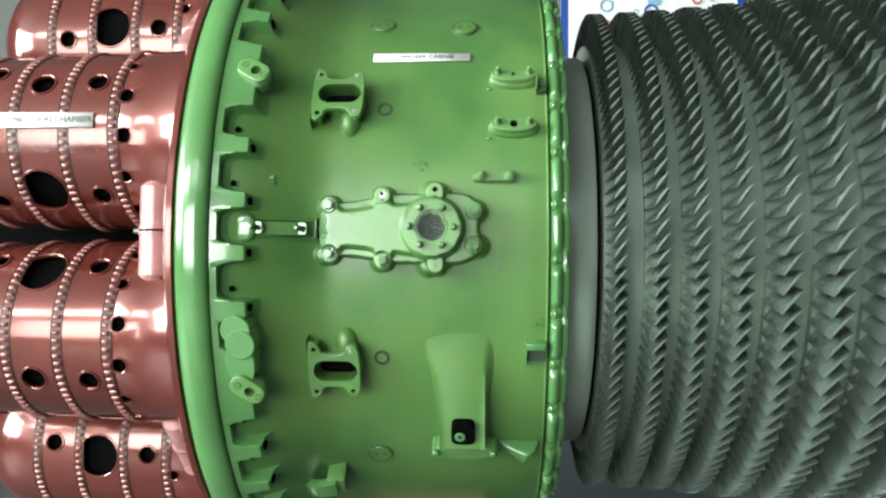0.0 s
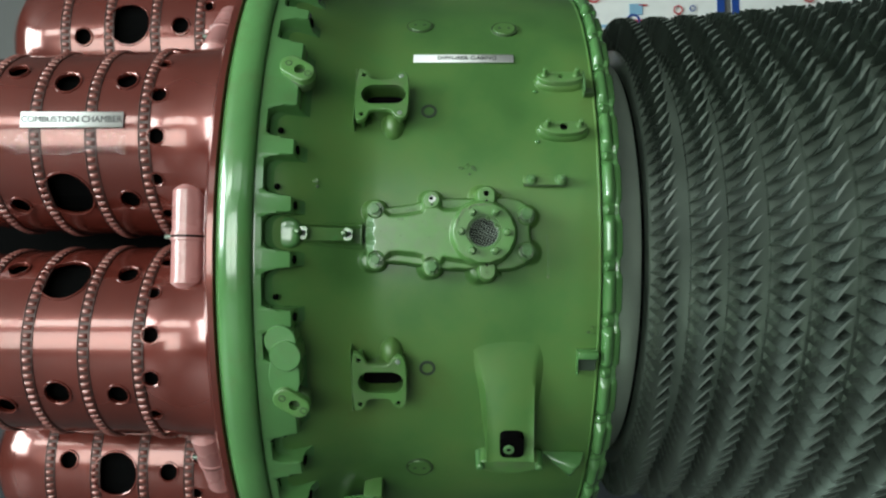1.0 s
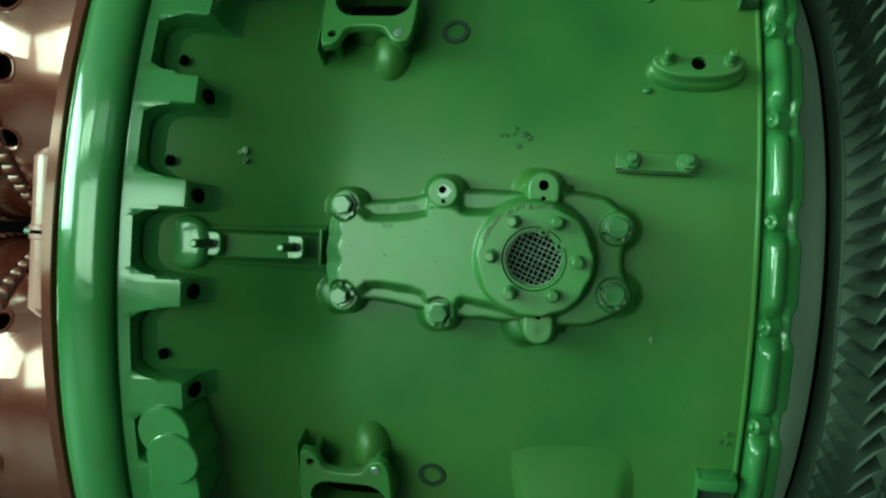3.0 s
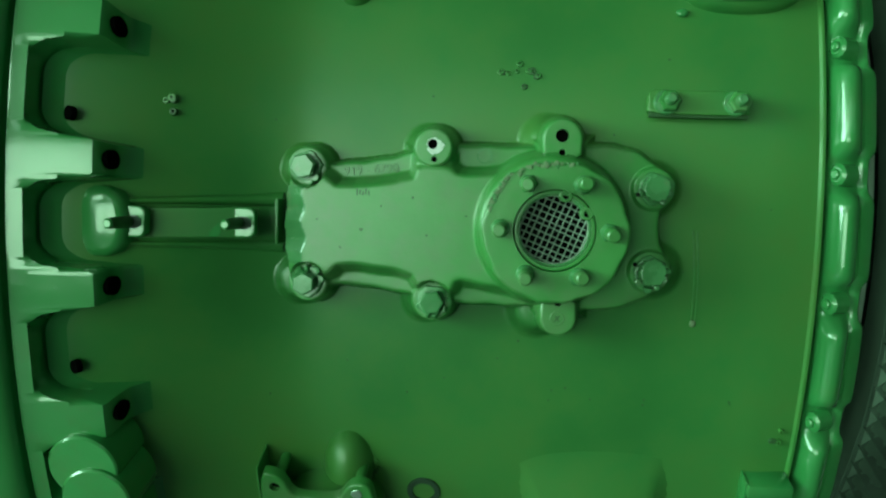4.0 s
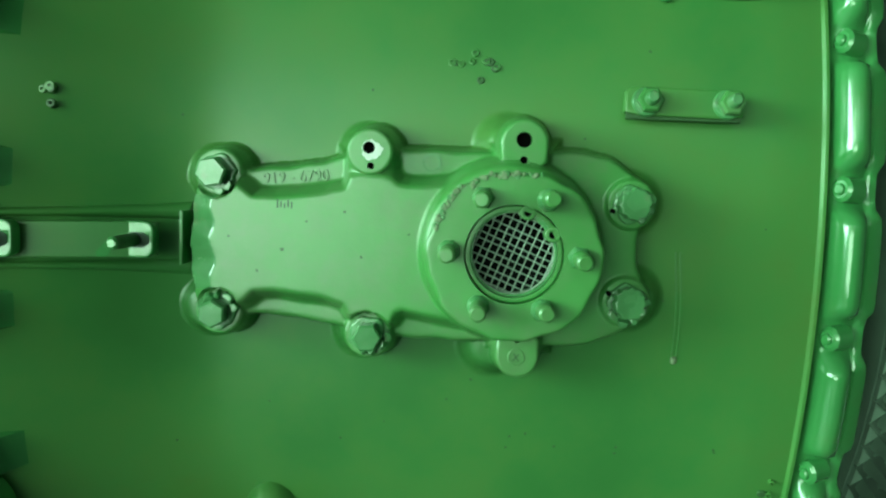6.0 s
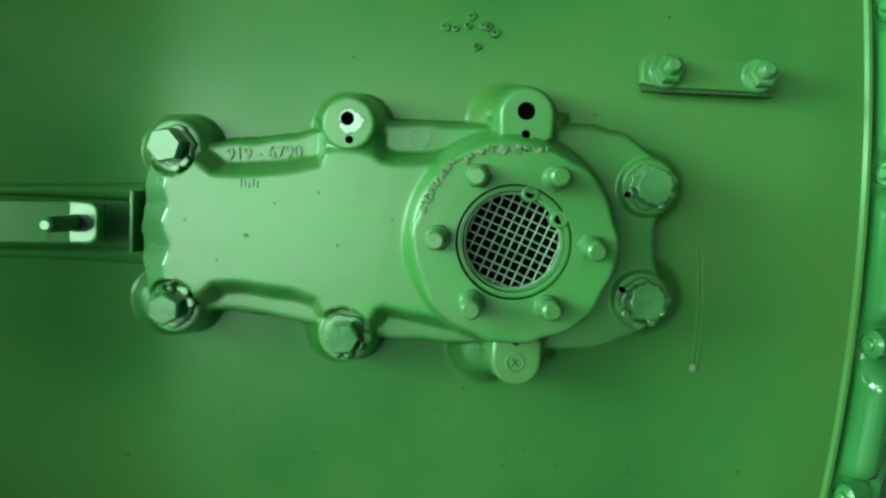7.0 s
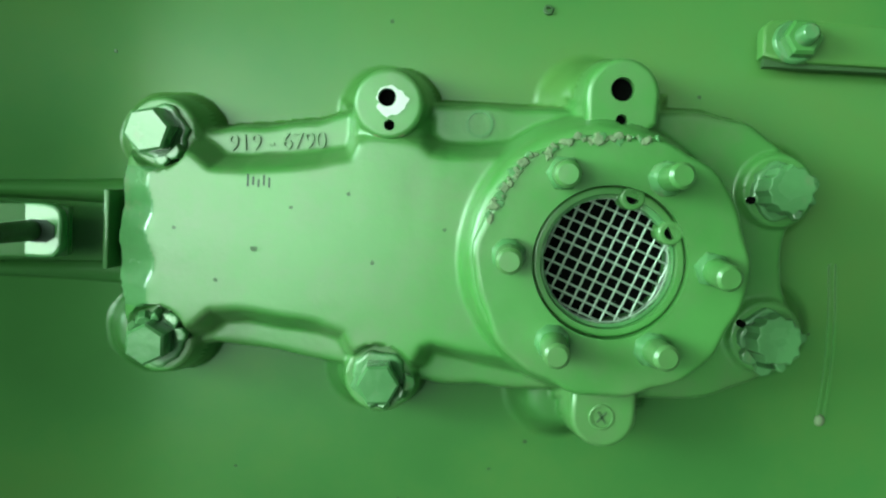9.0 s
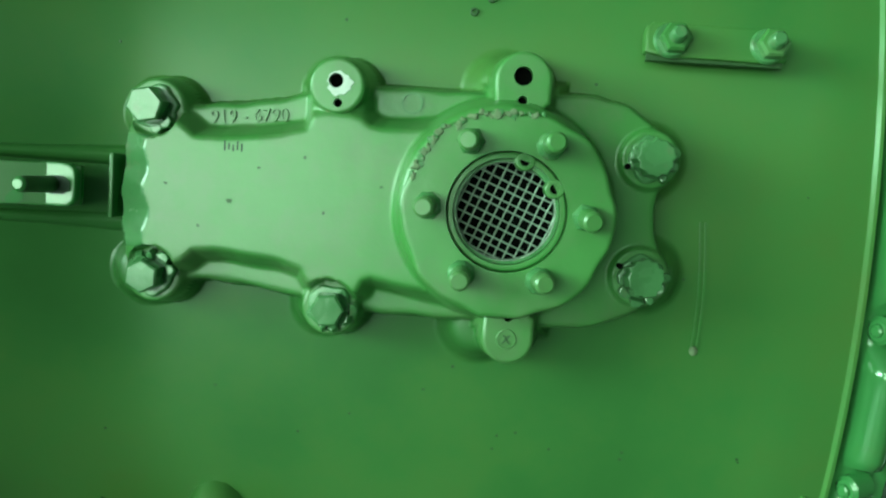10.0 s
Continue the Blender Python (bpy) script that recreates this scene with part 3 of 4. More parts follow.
BODY = [(-0.1520, 0.0180), (-0.1475, 0.0300), (-0.140, 0.0275), (-0.131, 0.0210), (-0.092, 0.0260), (-0.088, 0.0340), (-0.072, 0.0340), (-0.066, 0.0290), (-0.049, 0.0300), (-0.030, 0.0340), (0.000, 0.0300), (0.000, -0.0280),
        (-0.030, -0.0320), (-0.055, -0.0275), (-0.066, -0.0260), (-0.070, -0.0330), (-0.087, -0.0310), (-0.0915, -0.0230), (-0.130, -0.0190), (-0.138, -0.0262), (-0.148, -0.0290), (-0.1520, -0.0160), (-0.1488, -0.0080),
        (-0.1522, 0.0010), (-0.1495, 0.0090)]


def outline_distance(P, Q, pts):
    """Distance of each place (P, Q) from a closed outline, negative inside."""
    d2 = np.full(P.shape, 1e9)
    inside = np.zeros(P.shape, bool)
    for (ax, ay), (bx, by) in zip(pts, pts[1:] + pts[:1]):
        ex, ey = bx - ax, by - ay
        t = np.clip(((P - ax) * ex + (Q - ay) * ey) / (ex * ex + ey * ey), 0, 1)
        d2 = np.minimum(d2, (P - ax - t * ex) ** 2 + (Q - ay - t * ey) ** 2)
        if ay != by:
            inside ^= ((ay > Q) != (by > Q)) & (P < ax + (Q - ay) * ex / ey)
    return np.where(inside, -1, 1) * np.sqrt(d2)


def drop(d, top, slope, soft):
    """Height over a form: flat inside, falling outside, its edge rounded by soft."""
    return top - slope * soft * np.logaddexp(0, d / soft)


def blend(a, b, k):
    """The higher of two heights, with a fillet of about k between them."""
    h = np.clip(0.5 + 0.5 * (a - b) / k, 0, 1)
    return b + (a - b) * h + k * h * (1 - h)


def cast_cover():
    """The casting as one sheet of heights over the casing: pad, plate, raised body, lugs, bosses and vent tier."""
    step = 0.00075
    xs, ys = np.arange(-0.190, 0.078, step), np.arange(-0.078, 0.084, step)
    P, Q = np.meshgrid(xs, ys, indexing="ij")
    t = np.clip((-0.150 - P) / 0.14, 0, 1)
    shell = np.sqrt((0.459 + 0.057 * t * t * (3 - 2 * t) - 0.012 * (P + 0.05)) ** 2 - Q * Q)
    wob = 0.0005 * np.sin(P * 310 + 2 * np.sin(Q * 190)) + 0.0004 * np.sin(Q * 420 + 3 * np.sin(P * 130))
    dp = outline_distance(P, Q, smooth_outline(PLATE, 2)) + wob * 0.5
    # the raised pad of the casing under the plate, wider under the lugs and bosses
    pad = drop(dp + 0.0030, 0.4640, 2.2, 0.0012)
    for x, y, r in ((-0.1570, 0.0315, 0.0095), (-0.1590, -0.0315, 0.0105), (-0.0860, -0.0400, 0.0085), (-0.0855, 0.0435, 0.0085), (-0.0195, 0.0490, 0.0095), (-0.0225, -0.0435, 0.0110), (0.0400, 0.0250, 0.0095), (0.0420, -0.0195, 0.0105)):
        pad = blend(pad, drop(np.hypot(P - x, Q - y) - r, 0.4690, 2.4, 0.0014), 0.004)
    z = blend(shell, pad, 0.0055)
    z = blend(z, drop(dp, 0.4755, 7.0, 0.00045), 0.0020)
    db = outline_distance(P, Q, smooth_outline(BODY, 1, 0.2)) + wob * 0.25
    slope = np.where(P < -0.146, 0.65, 2.3)
    zb = drop(db, 0.4865, slope, 0.00045)
    plate_in = np.clip(-dp / 0.002 + 0.6, 0, 1)
    z = blend(z, np.where(plate_in > 0, zb - 0.02 * (1 - plate_in), 0.40), 0.0016)
    for x, y, r, top in LUGS:
        up = 1 if y > 0 else -1
        z = blend(z, drop(np.hypot(P - x, Q - y) - r - 0.0001, top - 0.0012, 7.0, 0.0004), 0.0022)
        stem = np.maximum(np.abs(P - x) - r + 0.0005, np.maximum(up * (Q - y) + 0.005, -up * (Q - y) - 0.014))
        z = blend(z, drop(stem, top - 0.0030, 3.0, 0.0008), 0.0025)
    for j, (x, y, ph) in enumerate(BOLTS):
        z = blend(z, drop(np.hypot(P - x, Q - y) - 0.0112, 0.4795, 7.0, 0.0004), 0.0020)
        # machined seat of the bolt, cut into what stands round it
        seat = np.hypot(P - x, Q - y) - 0.0104
        z = np.minimum(z, 0.4790 + np.clip(seat, 0, 1) * 6)
    z = blend(z, drop(np.hypot(P - CX + 0.0012, Q - CY) - 0.0381, 0.4960, 4.5, 0.0009), 0.0030)
    keep = (z - shell > 2e-5)
    nx, ny = P.shape
    co = np.stack([P, YA - z, ZC + Q], -1).reshape(-1, 3)
    quad = keep[:-1, :-1] | keep[1:, :-1] | keep[:-1, 1:] | keep[1:, 1:]
    open_in = np.hypot(P - CX, Q - CY) < 0.0195
    for (x, y, r, top), hs in zip(LUGS, LUG_HOLES):
        for dx, dy, hr in hs:
            open_in |= np.hypot(P - x - dx, Q - y - dy) < hr + 0.0008
    vent_in = open_in[:-1, :-1]
    I, J = np.nonzero(quad & ~vent_in)
    a = I * ny + J
    faces = np.stack([a, a + ny, a + ny + 1, a + 1], -1)
    used = np.unique(faces)
    remap = np.zeros(nx * ny, int)
    remap[used] = np.arange(len(used))
    me = bpy.data.meshes.new("cast_body")
    me.from_pydata(co[used].tolist(), [], remap[faces].tolist())
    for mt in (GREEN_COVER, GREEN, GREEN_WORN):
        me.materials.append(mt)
    slot = np.where((z < 0.4700) & (dp > 0.0004), 1, 0)
    slot = np.where((db > 0.0) & (P < -0.1475) & (np.abs(Q) < 0.0215) & (dp < 0.001), 2, slot)
    me.polygons.foreach_set("material_index", slot[I, J].astype(np.int32))
    me.update()
    return obj_of("cast_body", me, cover, "cast plate with raised body, lugs and bosses", smooth=70)


cast_cover()
for (x, y, r, top), hs in zip(LUGS, LUG_HOLES):
    up = 1 if y > 0 else -1
    if x < -0.05:
        out = circle(x, y, r, 40)
    else:
        out = [(x + r * math.cos(t), y + up * r * math.sin(t)) for t in [math.pi * k / 18 for k in range(19)]] + [(x - r * 0.98, y - up * 0.008), (x - r * 0.6, y - up * 0.0112), (x + r * 0.6, y - up * 0.0112), (x + r * 0.98, y - up * 0.008)]
    out = out if up > 0 else out[::-1]
    lug = obj("lug", plate(bmesh.new(), out, 0.476, top, [circle(x + h[0], y + h[1], h[2], 18) for h in hs], 0.0012, M0, floor=0.470), GREEN_COVER, cover, smooth=50)
    for h in hs:
        obj("hole_floor", rod(bmesh.new(), h[2] * 0.99, h[2] * 0.99, 0.4702, top - 0.0035, M0, n=18, cx=x + h[0], cy=y + h[1]), DARK, lug, "dark drilled hole")
    if x < -0.05:
        hx, hy = x + hs[0][0], y + hs[0][1]
        chip = [(hx + 0.0014 + 0.0045 * (1 + 0.10 * math.sin(5 * t + 1) + 0.08 * math.sin(11 * t)) * math.cos(t), hy - 0.0010 + 0.0043 * (1 + 0.12 * math.cos(3 * t) + 0.08 * math.sin(9 * t)) * math.sin(t)) for t in [2 * math.pi * k / 40 for k in range(40)]]
        obj("bare_patch", plate(bmesh.new(), chip, top - 0.0006, top + 0.0003, [circle(hx, hy, 0.0027, 18)], 0, M0), CHALK, lug, "bare white metal round the hole", smooth=0)
        obj("rust_stain", plate(bmesh.new(), smooth_outline([(x - 0.004, y - 0.0088), (x + 0.0045, y - 0.0082), (x + 0.005, y - 0.0090), (x, y - 0.0099), (x - 0.0035, y - 0.0096)], 2), top - 0.0012, top - 0.0003, bevel=0.0, m=M0), RUSTY, lug, "pale rusty stain on the lug's edge", smooth=0)
    if y < 0:
        obj("plug", plate(bmesh.new(), circle(x - 0.0005, y - 0.0004, 0.0039, 24), top - 0.0012, top + 0.0004, [circle(x - 0.0005, y - 0.0004, 0.0032, 24)], 0.0003, M0, floor=top - 0.0008), GREEN_COVER, lug, "punched blind plug ring")
        for q in range(2):
            a = 1.3 * q + 0.9
            obj("plug_stroke", box(bmesh.new(), -0.0022, 0.0020, -0.0003, 0.0003, 0, 0.0004, M0 @ Matrix.Translation((x - 0.0005, y - 0.0004, top - 0.0001)) @ pose(0, 0, 0, 0, 0, math.degrees(a))), GREEN_DARK, lug, "dark stamped stroke", smooth=0)
# bolts on their machined seats: two chipped hexagons at the rear, one below, two ragged ones at the front
for j, (x, y, ph) in enumerate(BOLTS):
    rnd = random.Random(20 + j)
    mb = M0 @ Matrix.Translation((x + (-0.0006 if j < 2 or j > 2 else 0.0), y + (0.0006 if j == 0 else 0), 0.4806)) @ pose(0, 0, 0, 3 - 2 * j, 2 + j, 0)
    if j < 3:
        bolt = obj("hexagon_bolt", rod(bmesh.new(), 0.0072 if j == 0 else 0.0067, 0.0070 if j == 0 else 0.0065, 0.0, 0.0098, mb, n=6, bevel=0.0008, phase=ph), GREEN_WORN, cover, "chipped green hexagon bolt head", smooth=30)
    else:
        star = [((0.0066 + (0.0008 if k % 2 else -0.0002) + rnd.uniform(-0.0004, 0.0004)) * math.cos(2 * math.pi * k / 24 + ph), (0.0066 + (0.0008 if k % 2 else -0.0002) + rnd.uniform(-0.0004, 0.0004)) * math.sin(2 * math.pi * k / 24 + ph)) for k in range(24)]
        bolt = obj("notched_bolt", plate(bmesh.new(), star, 0.0, 0.0084, bevel=0.0005, m=mb), GREEN_WORN, cover, "chipped green bolt head with ragged paint edge", smooth=30)
    ring = [(x + (0.0086 + 0.0005 * math.sin(7 * t + j) + 0.0004 * math.sin(13 * t)) * math.cos(t), y + (0.0086 + 0.0007 * math.cos(5 * t + j)) * math.sin(t)) for t in [2 * math.pi * k / 40 for k in range(40)]]
    obj("lock_washer", plate(bmesh.new(), ring, 0.4775, 0.4812, bevel=0.0008, m=M0), GREEN_WORN, bolt, "crimped lock washer", smooth=50)
    for q in range((2, 5, 4, 3, 5)[j]):
        a = (4.9, 0.3, 4.4, 5.3, 3.9)[j] + 0.62 * q + rnd.uniform(-0.1, 0.1)
        mt = M0 @ Matrix.Translation((x + 0.0081 * math.cos(a), y + 0.0081 * math.sin(a), 0.4800)) @ pose(0, 0, 0, 0, 0, math.degrees(a)) @ pose(0, 0, 0, 0, rnd.uniform(-35, 20), 0)
        s = rnd.uniform(0.6, 1.2)
        tab = [(-0.0010, -0.0022 * s), (0.0014, -0.0016 * s), (0.0022, 0.0), (0.0012, 0.0020 * s), (-0.0010, 0.0024 * s)]
        obj("washer_tab", plate(bmesh.new(), tab, 0.0, 0.0030 + 0.0022 * rnd.random(), bevel=0.0005, m=mt), GREEN_WORN, bolt, "bent washer tab", smooth=40)
    if j in (0, 1, 3, 4):
        a = (5.35, 1.05, 3.5, 2.7)[(0, 1, 3, 4).index(j)]
        obj("lock_hole", rod(bmesh.new(), 0.0011, 0.0011, 0.4780, 0.4816, M0, n=12, cx=x + 0.0092 * math.cos(a), cy=y + 0.0092 * math.sin(a)), DARK, bolt, "dark locking hole", smooth=0)
# small dark chips in the paint of the raised body
for k, (x, y) in enumerate(((-0.1187, -0.0010), (-0.1430, 0.0040), (-0.1300, -0.0110), (-0.0830, -0.0030), (-0.0910, 0.0170), (-0.0620, 0.0080), (-0.1080, 0.0120))):
    r = 0.0010 if k == 0 else 0.0006
    out = [(x + r * (1 + 0.3 * math.sin(3 * t + k)) * math.cos(t), y + r * (1 + 0.3 * math.cos(2 * t + k)) * math.sin(t)) for t in [2 * math.pi * i / 10 for i in range(10)]]
    obj("paint_chip", plate(bmesh.new(), out, 0.4855, 0.48672, bevel=0.0, m=M0), GREEN_DARK, cover, "tiny dark chip in the paint", smooth=0)
# round vent flange
def flange_edge(t):
    r = 0.0374 + 0.0006 * math.cos(8 * t + 0.3) + 0.00025 * math.sin(17 * t)
    return (CX + 0.0004 + r * math.cos(t), max(min(CY - 0.0008 + r * 0.985 * math.sin(t), CY + 0.0343), CY - 0.0372))


ring = [flange_edge(2 * math.pi * k / 96) for k in range(96)]
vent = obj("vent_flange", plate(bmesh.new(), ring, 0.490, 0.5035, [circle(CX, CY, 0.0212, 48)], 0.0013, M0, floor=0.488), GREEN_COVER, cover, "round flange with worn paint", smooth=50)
obj("vent_sleeve", plate(bmesh.new(), circle(CX, CY, 0.0209, 48), 0.486, 0.5012, [circle(CX, CY, 0.0188, 48)], 0.0007, M0, floor=0.482), GREEN_COVER, vent, smooth=50)
obj("vent_step", plate(bmesh.new(), circle(CX, CY, 0.0188, 48), 0.486, 0.4985, [circle(CX, CY, 0.0176, 48)], 0.0004, M0, floor=0.482), GREEN_WORN, vent, "inner step of the sleeve", smooth=50)
# Solid black rod in place of the shaded throat.
obj("vent_throat", rod(bmesh.new(), 0.0205, 0.0205, 0.480, 0.4885, M0, n=32, cx=CX, cy=CY), DARK, vent, "black disc for the shade behind the grid")
for dx, dy in ((0.0052, 0.0180), (0.0162, 0.0090)):
    out = [(CX + dx + 0.0036 * math.cos(q), CY + dy + 0.0034 * math.sin(q)) for q in [2 * math.pi * i / 22 for i in range(22)]]
    obj("sleeve_eye", plate(bmesh.new(), out, 0.494, 0.5016, [circle(CX + dx, CY + dy, 0.0018, 14)], 0.0006, M0, floor=0.4965), GREEN_COVER, vent, smooth=50)
    obj("eye_hole", rod(bmesh.new(), 0.0017, 0.0017, 0.4966, 0.4996, M0, n=12, cx=CX + dx, cy=CY + dy), DARK, vent, "dark eyelet hole")
lap = [(CX + 0.0196 * math.cos(q), CY + 0.0196 * math.sin(q)) for q in [radians(36 + 3 * i) for i in range(10)]] + [(CX + 0.0170 * math.cos(q), CY + 0.0170 * math.sin(q)) for q in [radians(63 - 3 * i) for i in range(10)]]
obj("sleeve_bridge", plate(bmesh.new(), lap, 0.495, 0.4998, bevel=0.0004, m=M0), GREEN_WORN, vent, "raised bridge between the eyelets", smooth=50)
WIRE = mat("grey_wire", (0.36, 0.40, 0.35), 0.4, metal=0.4, vary=0.2, scale=300)
mesh_part = obj("wire_grid", plate(bmesh.new(), circle(CX, CY, 0.0183, 40), 0.4935, 0.4958, [circle(CX, CY, 0.0174, 40)], 0.0, M0), WIRE, vent, "square woven wire grid")
tw = radians(-22)
for fam in (0, 1):
    for k in range(-5, 6):
        d = k * 0.0033 + 0.0002 * math.sin(5 * k + fam)
        half = math.sqrt(max(0.0176 ** 2 - d * d, 0))
        bm = bmesh.new()
        prev = None
        for j in range(13):
            u = -half + 2 * half * j / 12
            w = 0.00022 * math.sin(math.pi * (u / 0.0033 + k + fam))
            bow = 0.00025 * math.sin(3 * k + 2 * fam) * (1 - (u / half) ** 2)
            lx, ly = (u, d + bow) if fam else (d + bow, u)
            cx, cy = CX + lx * math.cos(tw) - ly * math.sin(tw), CY + lx * math.sin(tw) + ly * math.cos(tw)
            e = Vector((math.cos(tw), math.sin(tw), 0)) if not fam else Vector((-math.sin(tw), math.cos(tw), 0))
            c = Vector((cx, cy, 0.4950 + w))
            ringv = [bm.verts.new(M0 @ (c + e * (0.00029 * math.cos(q)) + Vector((0, 0, 0.00029 * math.sin(q))))) for q in (0.0, 1.57, 3.14, 4.71)]
            if prev:
                for q in range(4):
                    bm.faces.new((prev[q], prev[(q + 1) % 4], ringv[(q + 1) % 4], ringv[q]))
            prev = ringv
        obj("wire", bm, WIRE, mesh_part, smooth=60)
STUDS = ((-0.0300, 0.0262), (-0.0025, 0.0262), (-0.0436, 0.0030), (0.0115, 0.0025), (-0.0302, -0.0200), (-0.0030, -0.0205))
for j, (x, y) in enumerate(STUDS):
    tilt = pose(0, 0, 0, (2, -3, 1, 4, 3, -2)[j], (-3, 3, -2, 3, -1, 4)[j], 0)
    ms = M0 @ Matrix.Translation((x, y, 0.5030)) @ tilt
    st = obj("stud", rod(bmesh.new(), 0.0037, 0.0035, 0.003, 0.0165 - 0.0022 * (j % 2), ms, n=16, bevel=0.0009), GREEN_COVER, vent, "painted stud end", smooth=40)
    obj("stud_nut", rod(bmesh.new(), 0.0052, 0.0046, -0.0005, 0.0045, ms, n=(6, 9, 8)[j % 3], bevel=0.0014, phase=j), GREEN_WORN, st, "paint-clogged nut", smooth=45)
# flaked paint along the upper rim of the flange
rnd = random.Random(4)
for k in range(64):
    t = radians(76 + 86 * k / 63.0 + rnd.uniform(-2, 2))
    px, py = flange_edge(t)
    f = 1 - rnd.uniform(0.0, 0.05)
    c = (CX + (px - CX) * f, CY + (py - CY) * f)
    sz = rnd.uniform(0.0004, 0.0015)
    out = [(c[0] + sz * (0.4 + 1.3 * rnd.random()) * math.cos(q), c[1] + sz * (0.4 + 1.1 * rnd.random()) * math.sin(q)) for q in [2 * math.pi * i / 7 for i in range(7)]]
    obj("paint_flake", plate(bmesh.new(), out, 0.5016, 0.5038 + 0.0006 * rnd.random(), bevel=0.0003, m=M0), FLAKE if k % 3 else GREEN_WORN, vent, "lifted brown paint flake", smooth=0)


def text_part(name, words, size, m, material, parent, label, depth=0.0002):
    cu = bpy.data.curves.new("words", "FONT")
    cu.body, cu.size, cu.extrude, cu.align_x, cu.align_y = words, size, depth, "CENTER", "CENTER"
    tmp = new("words", cu)
    bpy.context.view_layer.update()
    me = bpy.data.meshes.new_from_object(tmp.evaluated_get(bpy.context.evaluated_depsgraph_get()))
    bpy.data.objects.remove(tmp)
    me.materials.clear()
    me.materials.append(material)
    return obj_of(name, me, parent, label, m, 0)


text_part("cast_number", "919 - 6790", 0.0070, on(-0.1155, 0, 0.4757) @ Matrix.Translation((0, 1.2855 - ZC, 0)) @ pose(0, 0, 0, 0, 0, 5), GREEN, cover, "raised cast part number", 0.0007)
obj("foundry_mark", plate(bmesh.new(), circle(-0.0535, 1.2945 - ZC, 0.0042, 24), 0.475, 0.4762, [circle(-0.0535, 1.2945 - ZC, 0.0034, 24)], 0.0, M0), GREEN_WORN, cover, "small ringed foundry mark", smooth=0)
for k in range(5):
    obj("pen_mark", box(bmesh.new(), -0.1215 + 0.0016 * k, -0.1209 + 0.0016 * k, 1.2715 - ZC + 0.0005 * (k % 2), 1.2752 - ZC - 0.0007 * (k % 3), 0.4862, 0.4866, M0), INK2, cover, "faint pencil scribble", smooth=0)

# ---- strap with two clips behind the cover ----
strap = empty("retaining_strap", "green sheet strap with two studded clips", "strap")
MS = M0 @ Matrix.Translation((-0.2120, 0.0, 0.4915)) @ pose(0, 0, 0, 0, 17, 0)
obj("strap_plate", plate(bmesh.new(), smooth_outline([(-0.036, -0.0085), (0.036, -0.0078), (0.036, 0.0090), (-0.036, 0.0075)], 1, 0.06), -0.004, 0.0018, bevel=0.0007, m=MS), GREEN, strap)
obj("paint_scrape", plate(bmesh.new(), smooth_outline([(0.0085, -0.0072), (0.0165, -0.0072), (0.0160, -0.0010), (0.0150, 0.0004)], 1), 0.0010, 0.0022, bevel=0.0, m=MS), GREEN_RIM, strap, "pale scraped patch on the strap", smooth=0)
for nm, side, high in (("upper_rim", 1, 0.0042), ("lower_rim", -1, 0.0026)):
    bm = bmesh.new()
    prev = None
    for k in range(25):
        f = k / 24
        x = -0.250 + 0.082 * f
        w = 0.0022 + 0.0030 * f * f
        yc = side * (0.0112 + 0.0022 * f)
        h = high * (0.35 + 0.65 * math.sin(math.pi * min(1.0, 0.15 + 0.6 * f)))
        row = [bm.verts.new(M0 @ Vector((x, yc + w * u, r_shell(x) - 0.003 + (h + 0.003) * (1 - u * u) ** 0.7))) for u in (-1.0, -0.85, -0.6, -0.2, 0.2, 0.6, 0.85, 1.0)]
        if prev:
            for i in range(7):
                bm.faces.new((prev[i], prev[i + 1], row[i + 1], row[i]))
        prev = row
    obj(nm, bm, GREEN, strap, "cast rim beside the strap", smooth=80)
obj("end_rim", box(bmesh.new(), -0.1690, -0.1672, -0.0110, 0.0140, 0.455, 0.4775, M0, bevel=0.0006), GREEN, strap)
for x, base in ((-0.2390, 0.5065), (-0.1870, 0.4850)):
    m = M0 @ Matrix.Translation((x, 0.0005, base))
    clip = obj("clip", plate(bmesh.new(), smooth_outline([(-0.0085, -0.0082), (0.0095, -0.0082), (0.0095, 0.0085), (-0.0085, 0.0085)], 2, 0.16), -0.0050, 0.0012, bevel=0.0008, m=m), GREEN_RIM, strap, "bright folded clip")
    obj("clip_side", box(bmesh.new(), -0.0115, -0.0085, -0.0078, 0.0082, -0.022, 0.0030, m, bevel=0.0010), GREEN_RIM, clip, "upturned edge of the clip", smooth=40)
    # Dark patch drawn as the stud's shadow, longer to its right.
    obj("stud_shadow", plate(bmesh.new(), smooth_outline([(-0.0030, -0.0034), (0.0075, -0.0034), (0.0075, 0.0034), (-0.0030, 0.0034)], 1), -0.002, 0.0016, bevel=0.0, m=m), INK2, clip, "dark painted shadow of the stud", smooth=0)
    obj("clip_stud", rod(bmesh.new(), 0.0032, 0.0029, 0.0, 0.0220, m @ Matrix.Translation((0.0005, 0, 0)), n=16, bevel=0.001), GREEN_DARK, clip, "dark threaded stud", smooth=40)
    obj("stud_tip", rod(bmesh.new(), 0.0027, 0.0022, 0.0, 0.0012, m @ Matrix.Translation((0.0005, 0, 0.0219)), n=16, bevel=0.0005), GREEN_RIM, clip, "bright stud tip", smooth=40)
# cast block in the pocket behind the first clip
obj("strap_boss", plate(bmesh.new(), smooth_outline([(-0.013, -0.020), (0.016, -0.017), (0.016, 0.018), (-0.013, 0.021)], 2), -0.05, 0.0, bevel=0.0050, m=M0 @ Matrix.Translation((-0.2540, 0.0, 0.5125)) @ pose(0, 0, 0, 0, -3, 0)), GREEN_RIM, strap, "rounded cast block", smooth=60)

# ---- twin air bleed bosses ----
